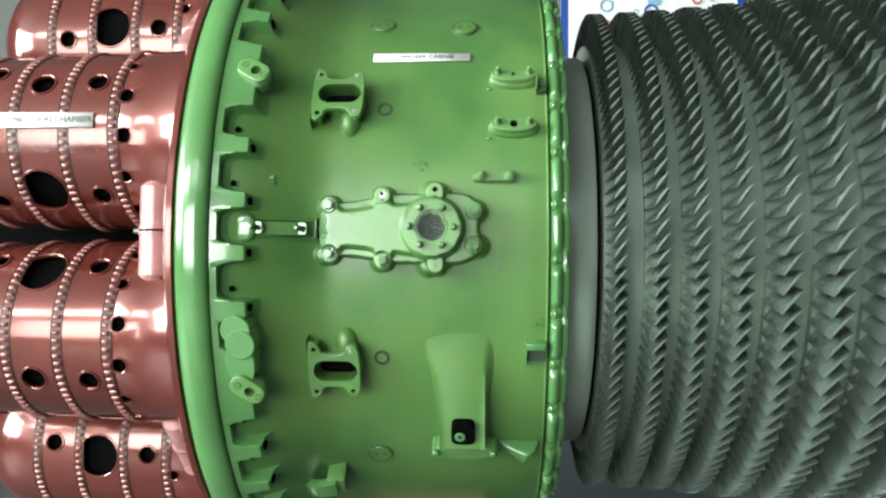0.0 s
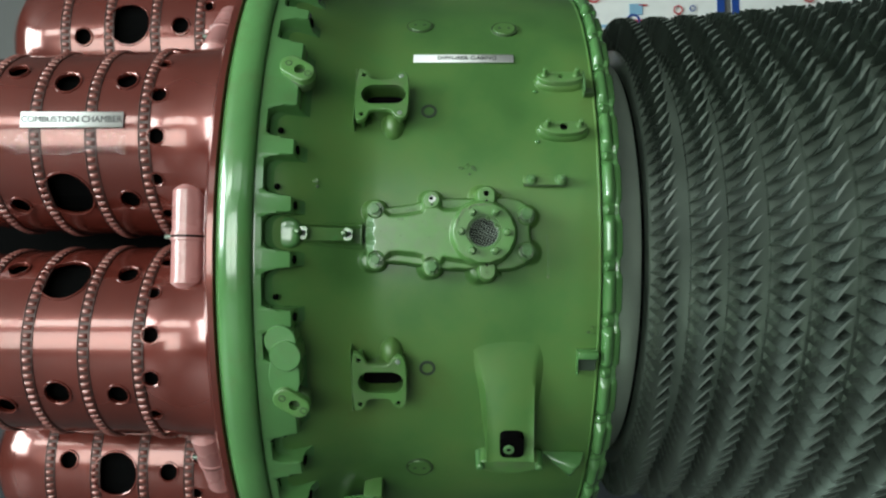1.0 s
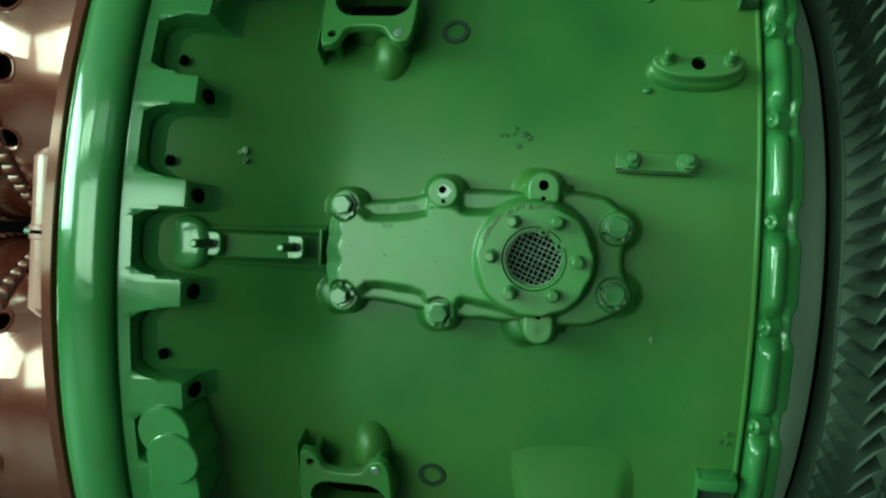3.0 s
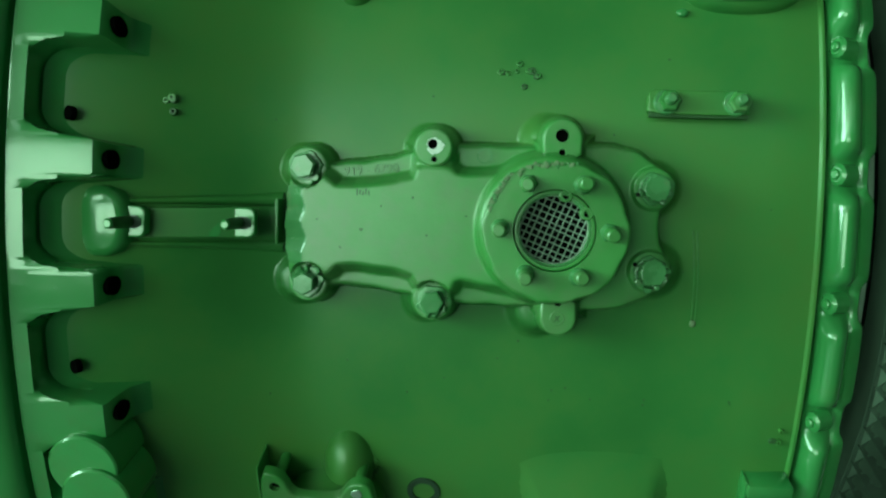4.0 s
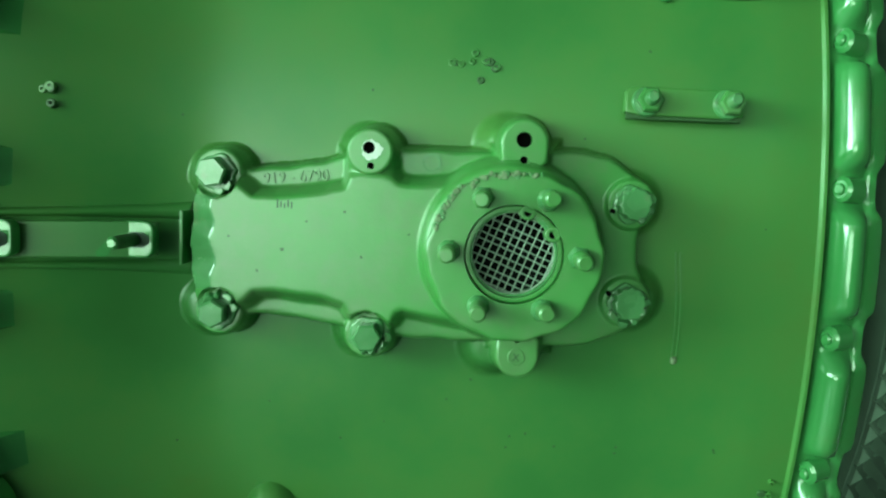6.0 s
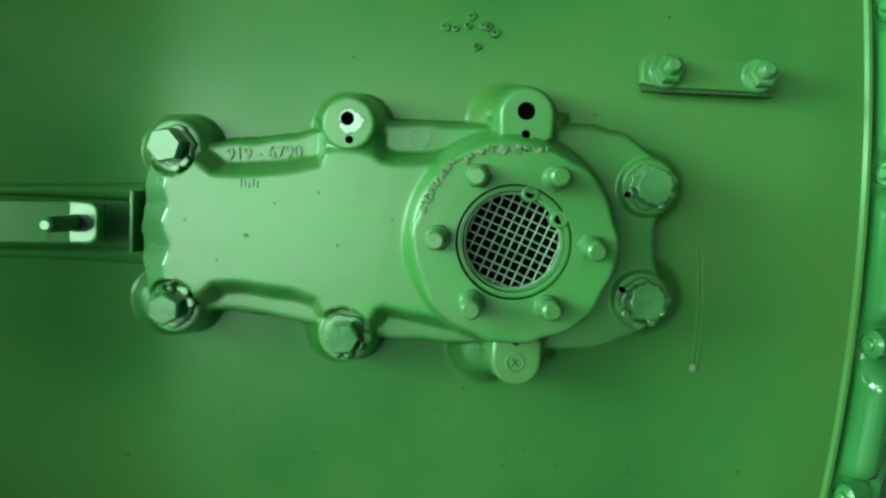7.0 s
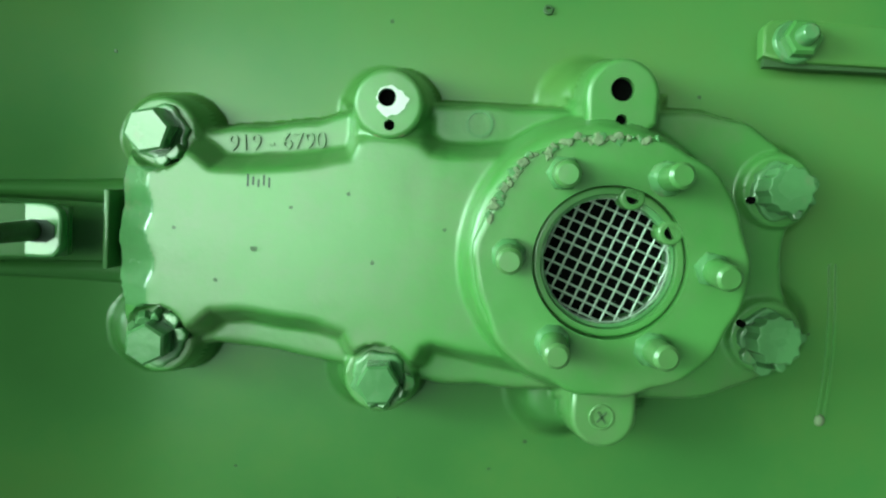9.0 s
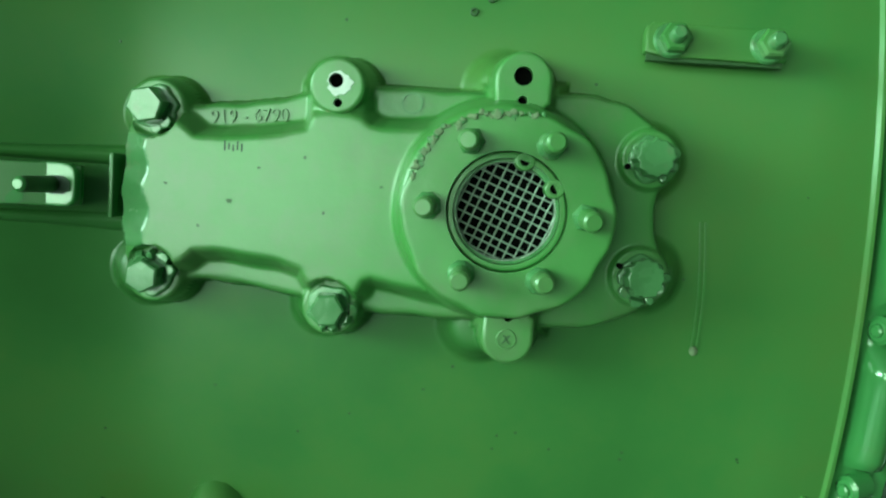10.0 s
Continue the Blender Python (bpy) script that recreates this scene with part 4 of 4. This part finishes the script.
def bleed_boss(ang, s):
    th = empty("air_bleed_boss", "green cast bleed boss with oblong open port", "port boss", "bleed bosses on the casing")
    m = on(-0.146, ang, 0.4895) @ Matrix.Diagonal((1, s, 1, 1))
    half = [(-0.035, -0.041), (-0.026, -0.041), (-0.0195, -0.036), (-0.0165, -0.026), (-0.010, -0.0235), (0.008, -0.0235), (0.0135, -0.026), (0.0175, -0.034), (0.026, -0.0375), (0.0335, -0.033)]
    out = half + [(0.0350, 0.0)] + [(x, -y) for x, y in half[::-1]]
    out = smooth_outline(out, 2)
    slot = [(0.0125 + 0.0150 * math.cos(t), 0.0150 * math.sin(t)) for t in [math.pi * (k / 10 - 0.5) for k in range(11)]] + [(-0.0155 + 0.0150 * math.cos(t), 0.0150 * math.sin(t)) for t in [math.pi * (k / 10 + 0.5) for k in range(11)]]
    slot = [(x + 0.003, y) for x, y in slot]
    holes = [(-0.0255, 0.031), (-0.0255, -0.031), (0.0235, 0.029), (0.0235, -0.029)]
    fl = obj("port_flange", plate(bmesh.new(), out, -0.007, 0.0, [slot] + [circle(x, y, 0.0032, 14) for x, y in holes], 0.0013, m, floor=-0.028), GREEN_COVER, th, smooth=50)
    for i, (x, y) in enumerate(holes):
        if i in (0, 1) or (i == 2 and s < 0):
            obj("screw_hole", rod(bmesh.new(), 0.0031, 0.0031, -0.010, -0.0035, m, n=14, cx=x, cy=y), DARK, fl, "dark screw hole", smooth=0)
        else:
            obj("insert", rod(bmesh.new(), 0.0036, 0.0034, -0.006, 0.0006, m, n=14, bevel=0.0006, cx=x, cy=y), BRIGHT, fl, "bright steel insert", smooth=40)
    neck = [(0.004 + 0.0310 * math.cos(t), 0.0215 * math.sin(t)) for t in [2 * math.pi * k / 40 for k in range(40)]]
    obj("neck", plate(bmesh.new(), neck, -0.046, -0.0065, [slot], 0.0, m, floor=-0.044), GREEN, th, smooth=50)
    # Black plate closes the port and stands for its inner shade.
    obj("port_inside", plate(bmesh.new(), [(x * 0.98, y * 0.98) for x, y in slot], -0.034, -0.026, bevel=0.0, m=m), DARK, th, "black floor painting the shade in the port", smooth=0)
    obj("side_bulge", obj_bm_sphere((0.0165, 0.026, 0.022), m @ Matrix.Translation((0.013, -0.024, -0.036)) @ pose(0, 0, 0, -16, 0, 0)), GREEN, th, smooth=60)
    obj("back_fin", box(bmesh.new(), -0.0362, -0.0352, -0.043, 0.043, -0.040, -0.0016, m, bevel=0.0003), GREEN_COVER, th, "thin upright sheet edge", smooth=30)
    obj("rib", obj_bm_sphere((0.014, 0.0045, 0.012), m @ Matrix.Translation((-0.042, 0.0, -0.032))), GREEN, th, smooth=60)
    ringm = on(-0.0865, ang - 0.7 * s * (1 if ang > 0 else 1), 0.4592)
    gas = empty("stuck_gasket_ring", "dark flat ring stuck on the green casing", "ring", "rings beside the bleed bosses")
    obj("ring", plate(bmesh.new(), circle(0, 0, 0.0105, 32), -0.002, 0.0016, [circle(0, 0, 0.0070, 32)], 0.0005, ringm), INK2, gas, smooth=40)


bleed_boss(22.2, 1)
bleed_boss(-22.2, -1)

# ---- oval sensor pads on the rear flange ----
def oval_pad(ang, s):
    th = empty("sensor_pad", "worn green oval sensor pad with centre hole", "sensor pad", "oval pads on the rear flange")
    m = on(-0.2470, ang, 0.5330) @ pose(0, 0, 0, 0, 0, -33) @ Matrix.Diagonal((1.0, 1.0, 1, 1))
    out = []
    for k in range(40):
        t = 2 * math.pi * k / 40
        out.append((0.0105 * math.copysign(1, math.cos(t)) * (abs(math.cos(t)) > 1e-6) + 0.0130 * math.cos(t), 0.0140 * math.sin(t)))
    b = obj("pad_plate", plate(bmesh.new(), out, -0.012, 0.0085, [circle(0.004, 0, 0.0068, 24)], 0.0018, m, floor=-0.010), GREEN_COVER, th, smooth=50)
    obj("bore", rod(bmesh.new(), 0.0067, 0.0067, -0.0105, -0.002, m, n=24, cx=0.004), DARK, b, "dark bore", smooth=0)
    for x in (-0.0130, 0.0170):
        obj("stud_seat", plate(bmesh.new(), circle(x, 0, 0.0046, 18), 0.0078, 0.0090, [circle(x, 0, 0.0030, 14)], 0.0004, m), GREEN_DARK, b, "shallow dark seat", smooth=40)
    sk = [(x * 1.10 - 0.002, y * 1.12) for x, y in out]
    # Pad root coloured dark to paint the shaded groove round the pad.
    obj("shaded_pad_root", plate(bmesh.new(), sk, -0.014, -0.0005, bevel=0.003, m=m), GREEN_DARK, th, smooth=60)


oval_pad(22.3, 1)
oval_pad(-22.3, -1)
# overlapping round caps below the fingers
for k, (dx, ang, top) in enumerate(((-0.258, -14.0, 0.5360), (-0.252, -15.9, 0.5385))):
    m = on(dx, ang, top)
    cap = tagged(obj("round_cap", rod(bmesh.new(), 0.0195, 0.0190, -0.03, 0.0, m, n=48, bevel=0.0010), GREEN_RIM, smooth=30), "flat round green cap on the rear flange", "cap", "round caps on the rear flange")
m = on(-0.2525, -18.6, 0.5352)
tagged(obj("flange_pad", plate(bmesh.new(), smooth_outline([(-0.021, -0.030), (0.0165, -0.030), (0.0165, 0.026), (-0.021, 0.026)], 2), -0.03, 0.0, bevel=0.0012, m=m), GREEN_RIM, smooth=50), "flat green pad under the round caps", "pad")

# ---- screw plugs ----
for x, ang in ((-0.104, 43.6), (0.018, 42.4), (-0.100, -43.3)):
    m = on(x, ang, 0.4595)
    p = empty("access_plug", "flat green screwed plug with two spanner holes", "plug", "screw plugs in the casing")
    obj("seat_ring", plate(bmesh.new(), circle(0, 0, 0.0192, 36), -0.004, 0.0016, [circle(0, 0, 0.0168, 36)], 0.0006, m), GREEN_DARK, p, smooth=40)
    d = obj("plug_disc", rod(bmesh.new(), 0.0165, 0.0160, -0.004, 0.0022, m, n=36, bevel=0.0006), GREEN, p, smooth=40)
    for dx in (-0.0065, 0.0065):
        obj("spanner_hole", rod(bmesh.new(), 0.0022, 0.0022, 0.0012, 0.0026, m, n=12, cx=dx), INK2, d, "dark spanner hole", smooth=0)

# ---- boat-shaped bosses beside the front flange ----
def boat(x, ang, bore, clip):
    th = empty("twin_stud_boss", "boat-shaped green boss with two studs", "stud boss", "stud bosses beside the front flange")
    m = on(x, ang, 0.4735)
    out = smooth_outline([(-0.031, 0.007), (-0.031, -0.002), (-0.020, -0.0090), (0.0, -0.0110), (0.020, -0.0090), (0.031, -0.002), (0.031, 0.007), (0.0, 0.009)], 2)
    b = obj("boss_body", plate(bmesh.new(), out, -0.030, 0.0, [circle(0, 0.0, bore, 18)], 0.0012, m, floor=-0.010), GREEN_COVER, th, smooth=50)
    obj("bore", rod(bmesh.new(), bore * 0.98, bore * 0.98, -0.0105, -0.0035, m, n=18), DARK, b, "dark bore", smooth=0)
    obj("boss_root", plate(bmesh.new(), smooth_outline(offset(out, -0.0032), 0), -0.03, -0.0065, bevel=0.0075, m=m), GREEN, th, smooth=60)
    for dx in (-0.021, 0.021):
        obj("stud", rod(bmesh.new(), 0.0034, 0.0031, -0.002, 0.0125, m, n=14, bevel=0.0008, cx=dx, cy=0.002), GREEN_COVER, b, smooth=40)
        obj("stud_collar", rod(bmesh.new(), 0.0052, 0.0048, -0.002, 0.0022, m, n=14, bevel=0.0008, cx=dx, cy=0.002), GREEN_COVER, b, smooth=40)
    obj("paint_blob", obj_bm_sphere((0.0035, 0.0025, 0.0014), m @ Matrix.Translation((-0.033, -0.014, -0.0145))), GREEN_RIM, b, "glossy paint blob", smooth=60)
    if clip:
        obj("sheet_clip", box(bmesh.new(), 0.0300, 0.0318, -0.024, 0.008, -0.016, 0.003, m, bevel=0.0004), GREEN_WORN, th, "bent sheet clip", smooth=30)
        # Dark block paints the shadow in the gap by the sheet clip.
        obj("clip_shadow_gap", box(bmesh.new(), 0.0318, 0.044, -0.022, -0.013, -0.016, -0.008, m, bevel=0.0008), GREEN_DARK, th, "painted shadow below the sheet clip", smooth=30)


boat(0.088, 27.4, 0.0030, True)
boat(0.088, 17.6, 0.0052, False)

# ---- small strip with two nuts ----
th = empty("nutted_strip", "green metal strip held by two nuts", "strip")
m = on(0.0625, 9.0, 0.4615)
obj("strip", plate(bmesh.new(), smooth_outline([(-0.0275, -0.0062), (0.0275, -0.0070), (0.0275, 0.0060), (0.0240, 0.0068), (-0.0240, 0.0075), (-0.0275, 0.0050)], 1, 0.12), 0.0, 0.0050, bevel=0.0009, m=m), GREEN, th, smooth=40)
# Dark box that paints the strip's shadow along its lower edge.
obj("under_shadow", box(bmesh.new(), -0.0265, 0.0265, -0.0078, -0.0050, 0.0008, 0.0032, m), GREEN_DARK, th, "painted shadow under the strip", smooth=0)
for dx in (-0.0165, 0.0210):
    nu = obj("nut", rod(bmesh.new(), 0.0062, 0.0062, 0.004, 0.0105, m, n=6, bevel=0.0010, cx=dx, cy=0.0), GREEN_COVER, th, "painted hexagon nut", smooth=30)
    obj("washer", rod(bmesh.new(), 0.0072, 0.0069, 0.0045, 0.0062, m, n=24, bevel=0.0005, cx=dx - 0.001, cy=0.0), GREEN_WORN, nu, smooth=40)
    obj("thread", rod(bmesh.new(), 0.0034, 0.0030, 0.0095, 0.0150, m, n=14, bevel=0.0008, cx=dx), GREEN_WORN, nu, smooth=40)

# ---- flared bracket duct below ----
th = empty("flared_mount_arm", "green flared mounting arm with square end pocket", "mounting arm")
bm = bmesh.new()
rows = []
NV, NU = 22, 17
for j in range(NV + 1):
    f = j / NV
    ang = -14.0 - 20.8 * f
    h = 0.051 * f ** 1.6
    e = (1 - f) ** 4
    xl, xr = -0.0090 - 0.048 * e, 0.052 + 0.012 * e
    row = []
    for i in range(NU + 1):
        u = i / NU
        side = min(u, 1 - u) * NU
        k = (0.0, 0.88, 1.04, 1.0)[min(3, int(side))]
        spread = (1 - k) * (0.016 * (1 - f) + 0.003)
        x = xl + (xr - xl) * min(1, max(0, (u - 2 / NU) / (1 - 4 / NU)))
        x += -spread if u < 0.5 else spread
        a, r = radians(ang), 0.4560 + h * k * (1 - 0.9 * (1 - f) ** 1.5 * (2 * u - 1) ** 2)
        row.append(bm.verts.new((x, YA - r * math.cos(a), ZC + r * math.sin(a))))
    rows.append(row)
for a, b in zip(rows, rows[1:]):
    for i in range(NU):
        bm.faces.new((a[i], a[i + 1], b[i + 1], b[i]))
endv = []
for i in range(NU + 1):
    x = rows[-1][i].co.x
    a = radians(-36.2)
    endv.append(bm.verts.new((x, YA - 0.45 * math.cos(a), ZC + 0.45 * math.sin(a))))
for i in range(NU):
    bm.faces.new((rows[-1][i], rows[-1][i + 1], endv[i + 1], endv[i]))
obj("arm", bm, GREEN, th, smooth=50)
m = on(0.0230, -32.2, 0.5040)
# Black plate on the arm paints the pocket's shade.
pk = obj("end_pocket", plate(bmesh.new(), smooth_outline([(-0.0155, -0.0170), (0.0155, -0.0170), (0.0155, 0.0170), (-0.0155, 0.0170)], 2, 0.16), -0.012, 0.0016, bevel=0.0, m=m), DARK, th, "black plate for the shaded square pocket", smooth=0)
obj("pocket_bolt", plate(bmesh.new(), circle(-0.004, -0.003, 0.0072, 20), -0.002, 0.0032, [circle(-0.004, -0.003, 0.0030, 14)], 0.0008, m), GREEN_WORN, pk, "worn bolt in the pocket", smooth=40)
m = on(0.0230, -39.3, 0.4790)
obj("arm_foot", plate(bmesh.new(), smooth_outline([(-0.046, 0.004), (-0.036, -0.010), (0.0, -0.017), (0.034, -0.010), (0.044, 0.006), (0.034, 0.013), (-0.036, 0.013)], 2), -0.02, 0.003, bevel=0.002, m=m), GREEN_COVER, th, smooth=50)
for dx in (-0.040, 0.040):
    obj("foot_ear", rod(bmesh.new(), 0.0065, 0.0055, -0.018, 0.010, m, n=18, bevel=0.002, cx=dx, cy=0.004), GREEN_RIM, th, smooth=40)
# pointed cast lug beside the arm
bm = bmesh.new()
m = on(0.100, -40.4, 0.4570)
v = [bm.verts.new(m @ Vector(p)) for p in ((-0.033, 0.012, 0), (0.028, 0.012, 0), (0.012, -0.019, 0), (-0.030, 0.006, 0), (0.010, 0.006, 0.024), (0.006, -0.012, 0.026), (-0.022, 0.010, 0.010), (0.020, 0.008, 0.020))]
bmesh.ops.convex_hull(bm, input=bm.verts)
bmesh.ops.bevel(bm, geom=bm.edges[:], offset=0.0018, segments=2, affect="EDGES", profile=0.5)
tagged(obj("pointed_lug", bm, GREEN_RIM, smooth=50), "pointed green cast lug on the casing", "lug")
# small clip under the front flange
th = empty("flange_clip", "small green clip block beside the front flange", "clip")
m = on(0.1180, -18.9, 0.4650)
obj("clip_block", box(bmesh.new(), -0.012, 0.014, -0.003, 0.0065, -0.012, 0.006, m, bevel=0.0016), GREEN_RIM, th, smooth=40)
obj("clip_leaf", box(bmesh.new(), -0.0130, -0.0115, -0.026, 0.007, -0.012, 0.0035, m, bevel=0.0004), GREEN_RIM, th, smooth=30)
# Dark box stands in for the shade behind the leaf.
obj("clip_gap_shade", box(bmesh.new(), -0.0110, 0.012, -0.022, -0.003, -0.012, -0.0045, m), INK2, th, "dark box for the shaded gap behind the leaf", smooth=0)

# ---- pad on top and bracket below, seen at the edges ----
th = empty("top_mount_pad", "dark bolted mounting pad on top of the casing", "mounting pad")
m = on(0.0, 66.0, 0.466)
obj("pad", plate(bmesh.new(), smooth_outline([(-0.075, -0.022), (0.072, -0.022), (0.072, 0.03), (-0.075, 0.03)], 1, 0.08), -0.02, 0.004, bevel=0.0015, m=m), GREEN_DARK, th)
for dx in (-0.065, -0.02, 0.025, 0.062):
    obj("pad_bolt", rod(bmesh.new(), 0.0055, 0.0055, 0.003, 0.011, m, n=6, bevel=0.0008, cx=dx, cy=-0.014), GREEN_RIM, th, smooth=30)
th = empty("curved_bracket", "curved green sheet bracket low on the casing", "bracket")
bm = bmesh.new()
prev = None
for k in range(15):
    f = k / 14
    m = on(-0.240 + 0.075 * f, -54.5 + 6.0 * math.sin(f * math.pi * 0.5), 0.468 + 0.030 * math.sin(f * math.pi * 0.62))
    row = [bm.verts.new(m @ Vector(q)) for q in ((0, -0.016, -0.012), (0, -0.016, 0.0), (0, 0.016, 0.0), (0, 0.016, -0.012))]
    if prev:
        for q in range(3):
            bm.faces.new((prev[q], prev[q + 1], row[q + 1], row[q]))
    else:
        bm.faces.new(row)
    prev = row
bm.faces.new(prev)
obj("bracket_arm", bm, GREEN_RIM, th, smooth=40)
obj("bracket_foot", box(bmesh.new(), -0.013, 0.013, -0.018, 0.018, -0.03, 0.002, on(-0.166, -48.7, 0.488), bevel=0.002), GREEN_COVER, th, smooth=40)

# ---- cast marks and paint runs ----
rnd = random.Random(9)
for cx, ang, cnt, w in ((-0.036, 11.4, 11, 0.0135), (-0.226, 8.1, 5, 0.005), (-0.116, -19.2, 5, 0.006), (0.118, -15.0, 4, 0.006)):
    mk = empty("cast_mark", "small lumpy unreadable cast mark", "cast mark", "cast marks on the casing")
    for k in range(cnt):
        m = on(cx + rnd.uniform(-w, w), ang + rnd.uniform(-0.45, 0.55) - (0.8 if k == 3 else 0), r_shell(cx) + 0.0002)
        obj("bead", plate(bmesh.new(), circle(0, 0, rnd.uniform(0.0014, 0.0024), 12), -0.002, 0.0007, [circle(0, 0, 0.0009, 8)], 0.0003, m), GREEN_DARK if k % 2 else GREEN, mk, smooth=40)
run = empty("paint_run", "dried glossy paint run with brown end", "paint run")
bm = bmesh.new()
for k in range(24):
    f = k / 24
    m = on(0.0650 + 0.0022 * math.sin(f * 2.2), 0.2 - 6.4 * f, 0.4577)
    box(bm, -0.0014, -0.0007, -0.0012, 0.0012, -0.001, 0.0006, m)
    box(bm, 0.0007, 0.0014, -0.0012, 0.0012, -0.001, 0.0006, m)
obj("run_edge", bm, GREEN_COVER, run, smooth=0)
obj("run_drop", obj_bm_sphere((0.0018, 0.0022, 0.0012), on(0.0668, -6.3, 0.4578)), FLAKE, run, "brown dried drop", smooth=60)
for k in range(34):
    x, ang = rnd.uniform(-0.2, 0.11), rnd.uniform(-13, 13)
    if abs(ang) < 6.5 and x < 0.05:
        continue
    m = on(x, ang, r_shell(x))
    tagged(obj("paint_speck", plate(bmesh.new(), smooth_outline([(rnd.uniform(0.0004, 0.0012) * math.cos(q), rnd.uniform(0.0004, 0.0010) * math.sin(q)) for q in (0, 1.2, 2.5, 3.8, 5.1)], 1), -0.001, 0.0002, bevel=0.0, m=m), GREEN_DARK, smooth=0), "tiny dark chip in the green paint", "paint chip", "paint chips on the casing")

# ---- paper labels ----
TAPE = bpy.data.materials.new("clear_tape")
TAPE.use_nodes = True
tn = TAPE.node_tree
tmix, tclear = tn.nodes.new("ShaderNodeMixShader"), tn.nodes.new("ShaderNodeBsdfTransparent")
tgloss, tnoise, tbump = tn.nodes.new("ShaderNodeBsdfGlossy"), tn.nodes.new("ShaderNodeTexNoise"), tn.nodes.new("ShaderNodeBump")
tgloss.inputs["Roughness"].default_value = 0.06
tnoise.inputs["Scale"].default_value = 45
tbump.inputs["Strength"].default_value, tbump.inputs["Distance"].default_value = 0.5, 0.004
tn.links.new(tnoise.outputs[0], tbump.inputs["Height"])
tn.links.new(tbump.outputs[0], tgloss.inputs["Normal"])
tmix.inputs[0].default_value = 0.06
tn.links.new(tclear.outputs[0], tmix.inputs[1])
tn.links.new(tgloss.outputs[0], tmix.inputs[2])
tn.links.new(tmix.outputs[0], tn.nodes["Material Output"].inputs[0])


def strip_label(name, label, x0, x1, mid, hgt, yc, zc, r, words, size, at):
    th = empty(name, label, "label")
    bm = bmesh.new()
    rows = []
    for k in range(7):
        a = mid + (k / 6 - 0.5) * hgt / r
        rows.append([bm.verts.new((x, yc - rr * math.cos(a), zc + rr * math.sin(a))) for x, rr in ((x0, r), (x1, r))])
    for u, v in zip(rows, rows[1:]):
        bm.faces.new((u[0], u[1], v[1], v[0]))
    sol = obj("paper", bm, PAPER, th, smooth=60)
    mod = sol.modifiers.new("thick", "SOLIDIFY")
    mod.thickness, mod.offset = 0.0004, 0
    m = Matrix(((1, 0, 0), (0, math.sin(mid), -math.cos(mid)), (0, math.cos(mid), math.sin(mid)))).to_4x4()
    m.translation = (at, yc - (r + 0.0010) * math.cos(mid), zc + (r + 0.0010) * math.sin(mid))
    text_part("printing", words, size, m, INK, th, "black capital letters")
    if name == "chamber_label":
        bm = bmesh.new()
        rows = []
        for k in range(13):
            a = mid - 0.085 - 0.24 * k / 12
            rr = r + 0.0022 + 0.0004 * math.sin(2.1 * k)
            rows.append([bm.verts.new((x, yc - rr * math.cos(a), zc + rr * math.sin(a))) for x in (x0 - 0.02, x0 + 0.03, (x0 + x1) / 2, x1 - 0.02, x1 + 0.004 * (k % 3))])
        for u, v in zip(rows, rows[1:]):
            for i in range(4):
                bm.faces.new((u[i], u[i + 1], v[i + 1], v[i]))
        tape = obj("clear_tape", bm, TAPE, th, "glossy clear tape over the label", smooth=60)
        tape.visible_shadow = False


strip_label("casing_label", "white paper label reading DIFFUSER CASING", -0.110, 0.028, radians(33.2), 0.0165, YA, ZC, 0.4612, "DIFFUSER CASING", 0.0102, -0.036)
strip_label("chamber_label", "taped paper label reading COMBUSTION CHAMBER", -0.606, -0.474, radians(3.0), 0.0205, YA - RC * math.cos(radians(22.5)), ZC + RC * math.sin(radians(22.5)), 0.1350, "COMBUSTION CHAMBER", 0.0115, -0.540)

# ---- engine stand below ----
st = empty("engine_stand", "dark steel display stand under the engine", "stand")
for x in (-0.22, 0.08):
    bm = bmesh.new()
    box(bm, x - 0.04, x + 0.04, YA - 0.30, YA + 0.30, 0.0, 0.06)
    box(bm, x - 0.03, x + 0.03, YA - 0.05, YA + 0.05, 0.06, ZC - 0.52)
    obj("pedestal", bm, STAND, st, smooth=0)
    obj("saddle", lathe(bmesh.new(), [(x - 0.03, 0.455), (x - 0.03, 0.555 if x < 0 else 0.53), (x + 0.03, 0.555 if x < 0 else 0.53), (x + 0.03, 0.455), (x - 0.03, 0.455)], -110, -70, 24), STAND, st)
th = empty("barrier_rail", "low yellow and black barrier behind the engine", "barrier")
for k in range(5):
    obj("stripe", box(bmesh.new(), -0.20 + 0.045 * k, -0.158 + 0.045 * k, 2.36, 2.40, 0.55, 0.60, bevel=0.003), YELLOW if k % 2 == 0 else STAND, th)
for x in (-0.20, 0.0):
    obj("post", box(bmesh.new(), x, x + 0.03, 2.365, 2.395, 0.0, 0.55, bevel=0.004), YELLOW, th)
    obj("foot", box(bmesh.new(), x - 0.08, x + 0.12, 2.30, 2.46, 0.0, 0.012), YELLOW, th, smooth=0)

# Added panel that keeps the view under the drum dark.
tagged(obj("trim", box(bmesh.new(), X0, X1, Y1 - 0.03, Y1 - 0.002, 0.0, 0.62), STAND, smooth=0), "added dark panel over the lower wall behind the engine", "wall panel", kind="structure")
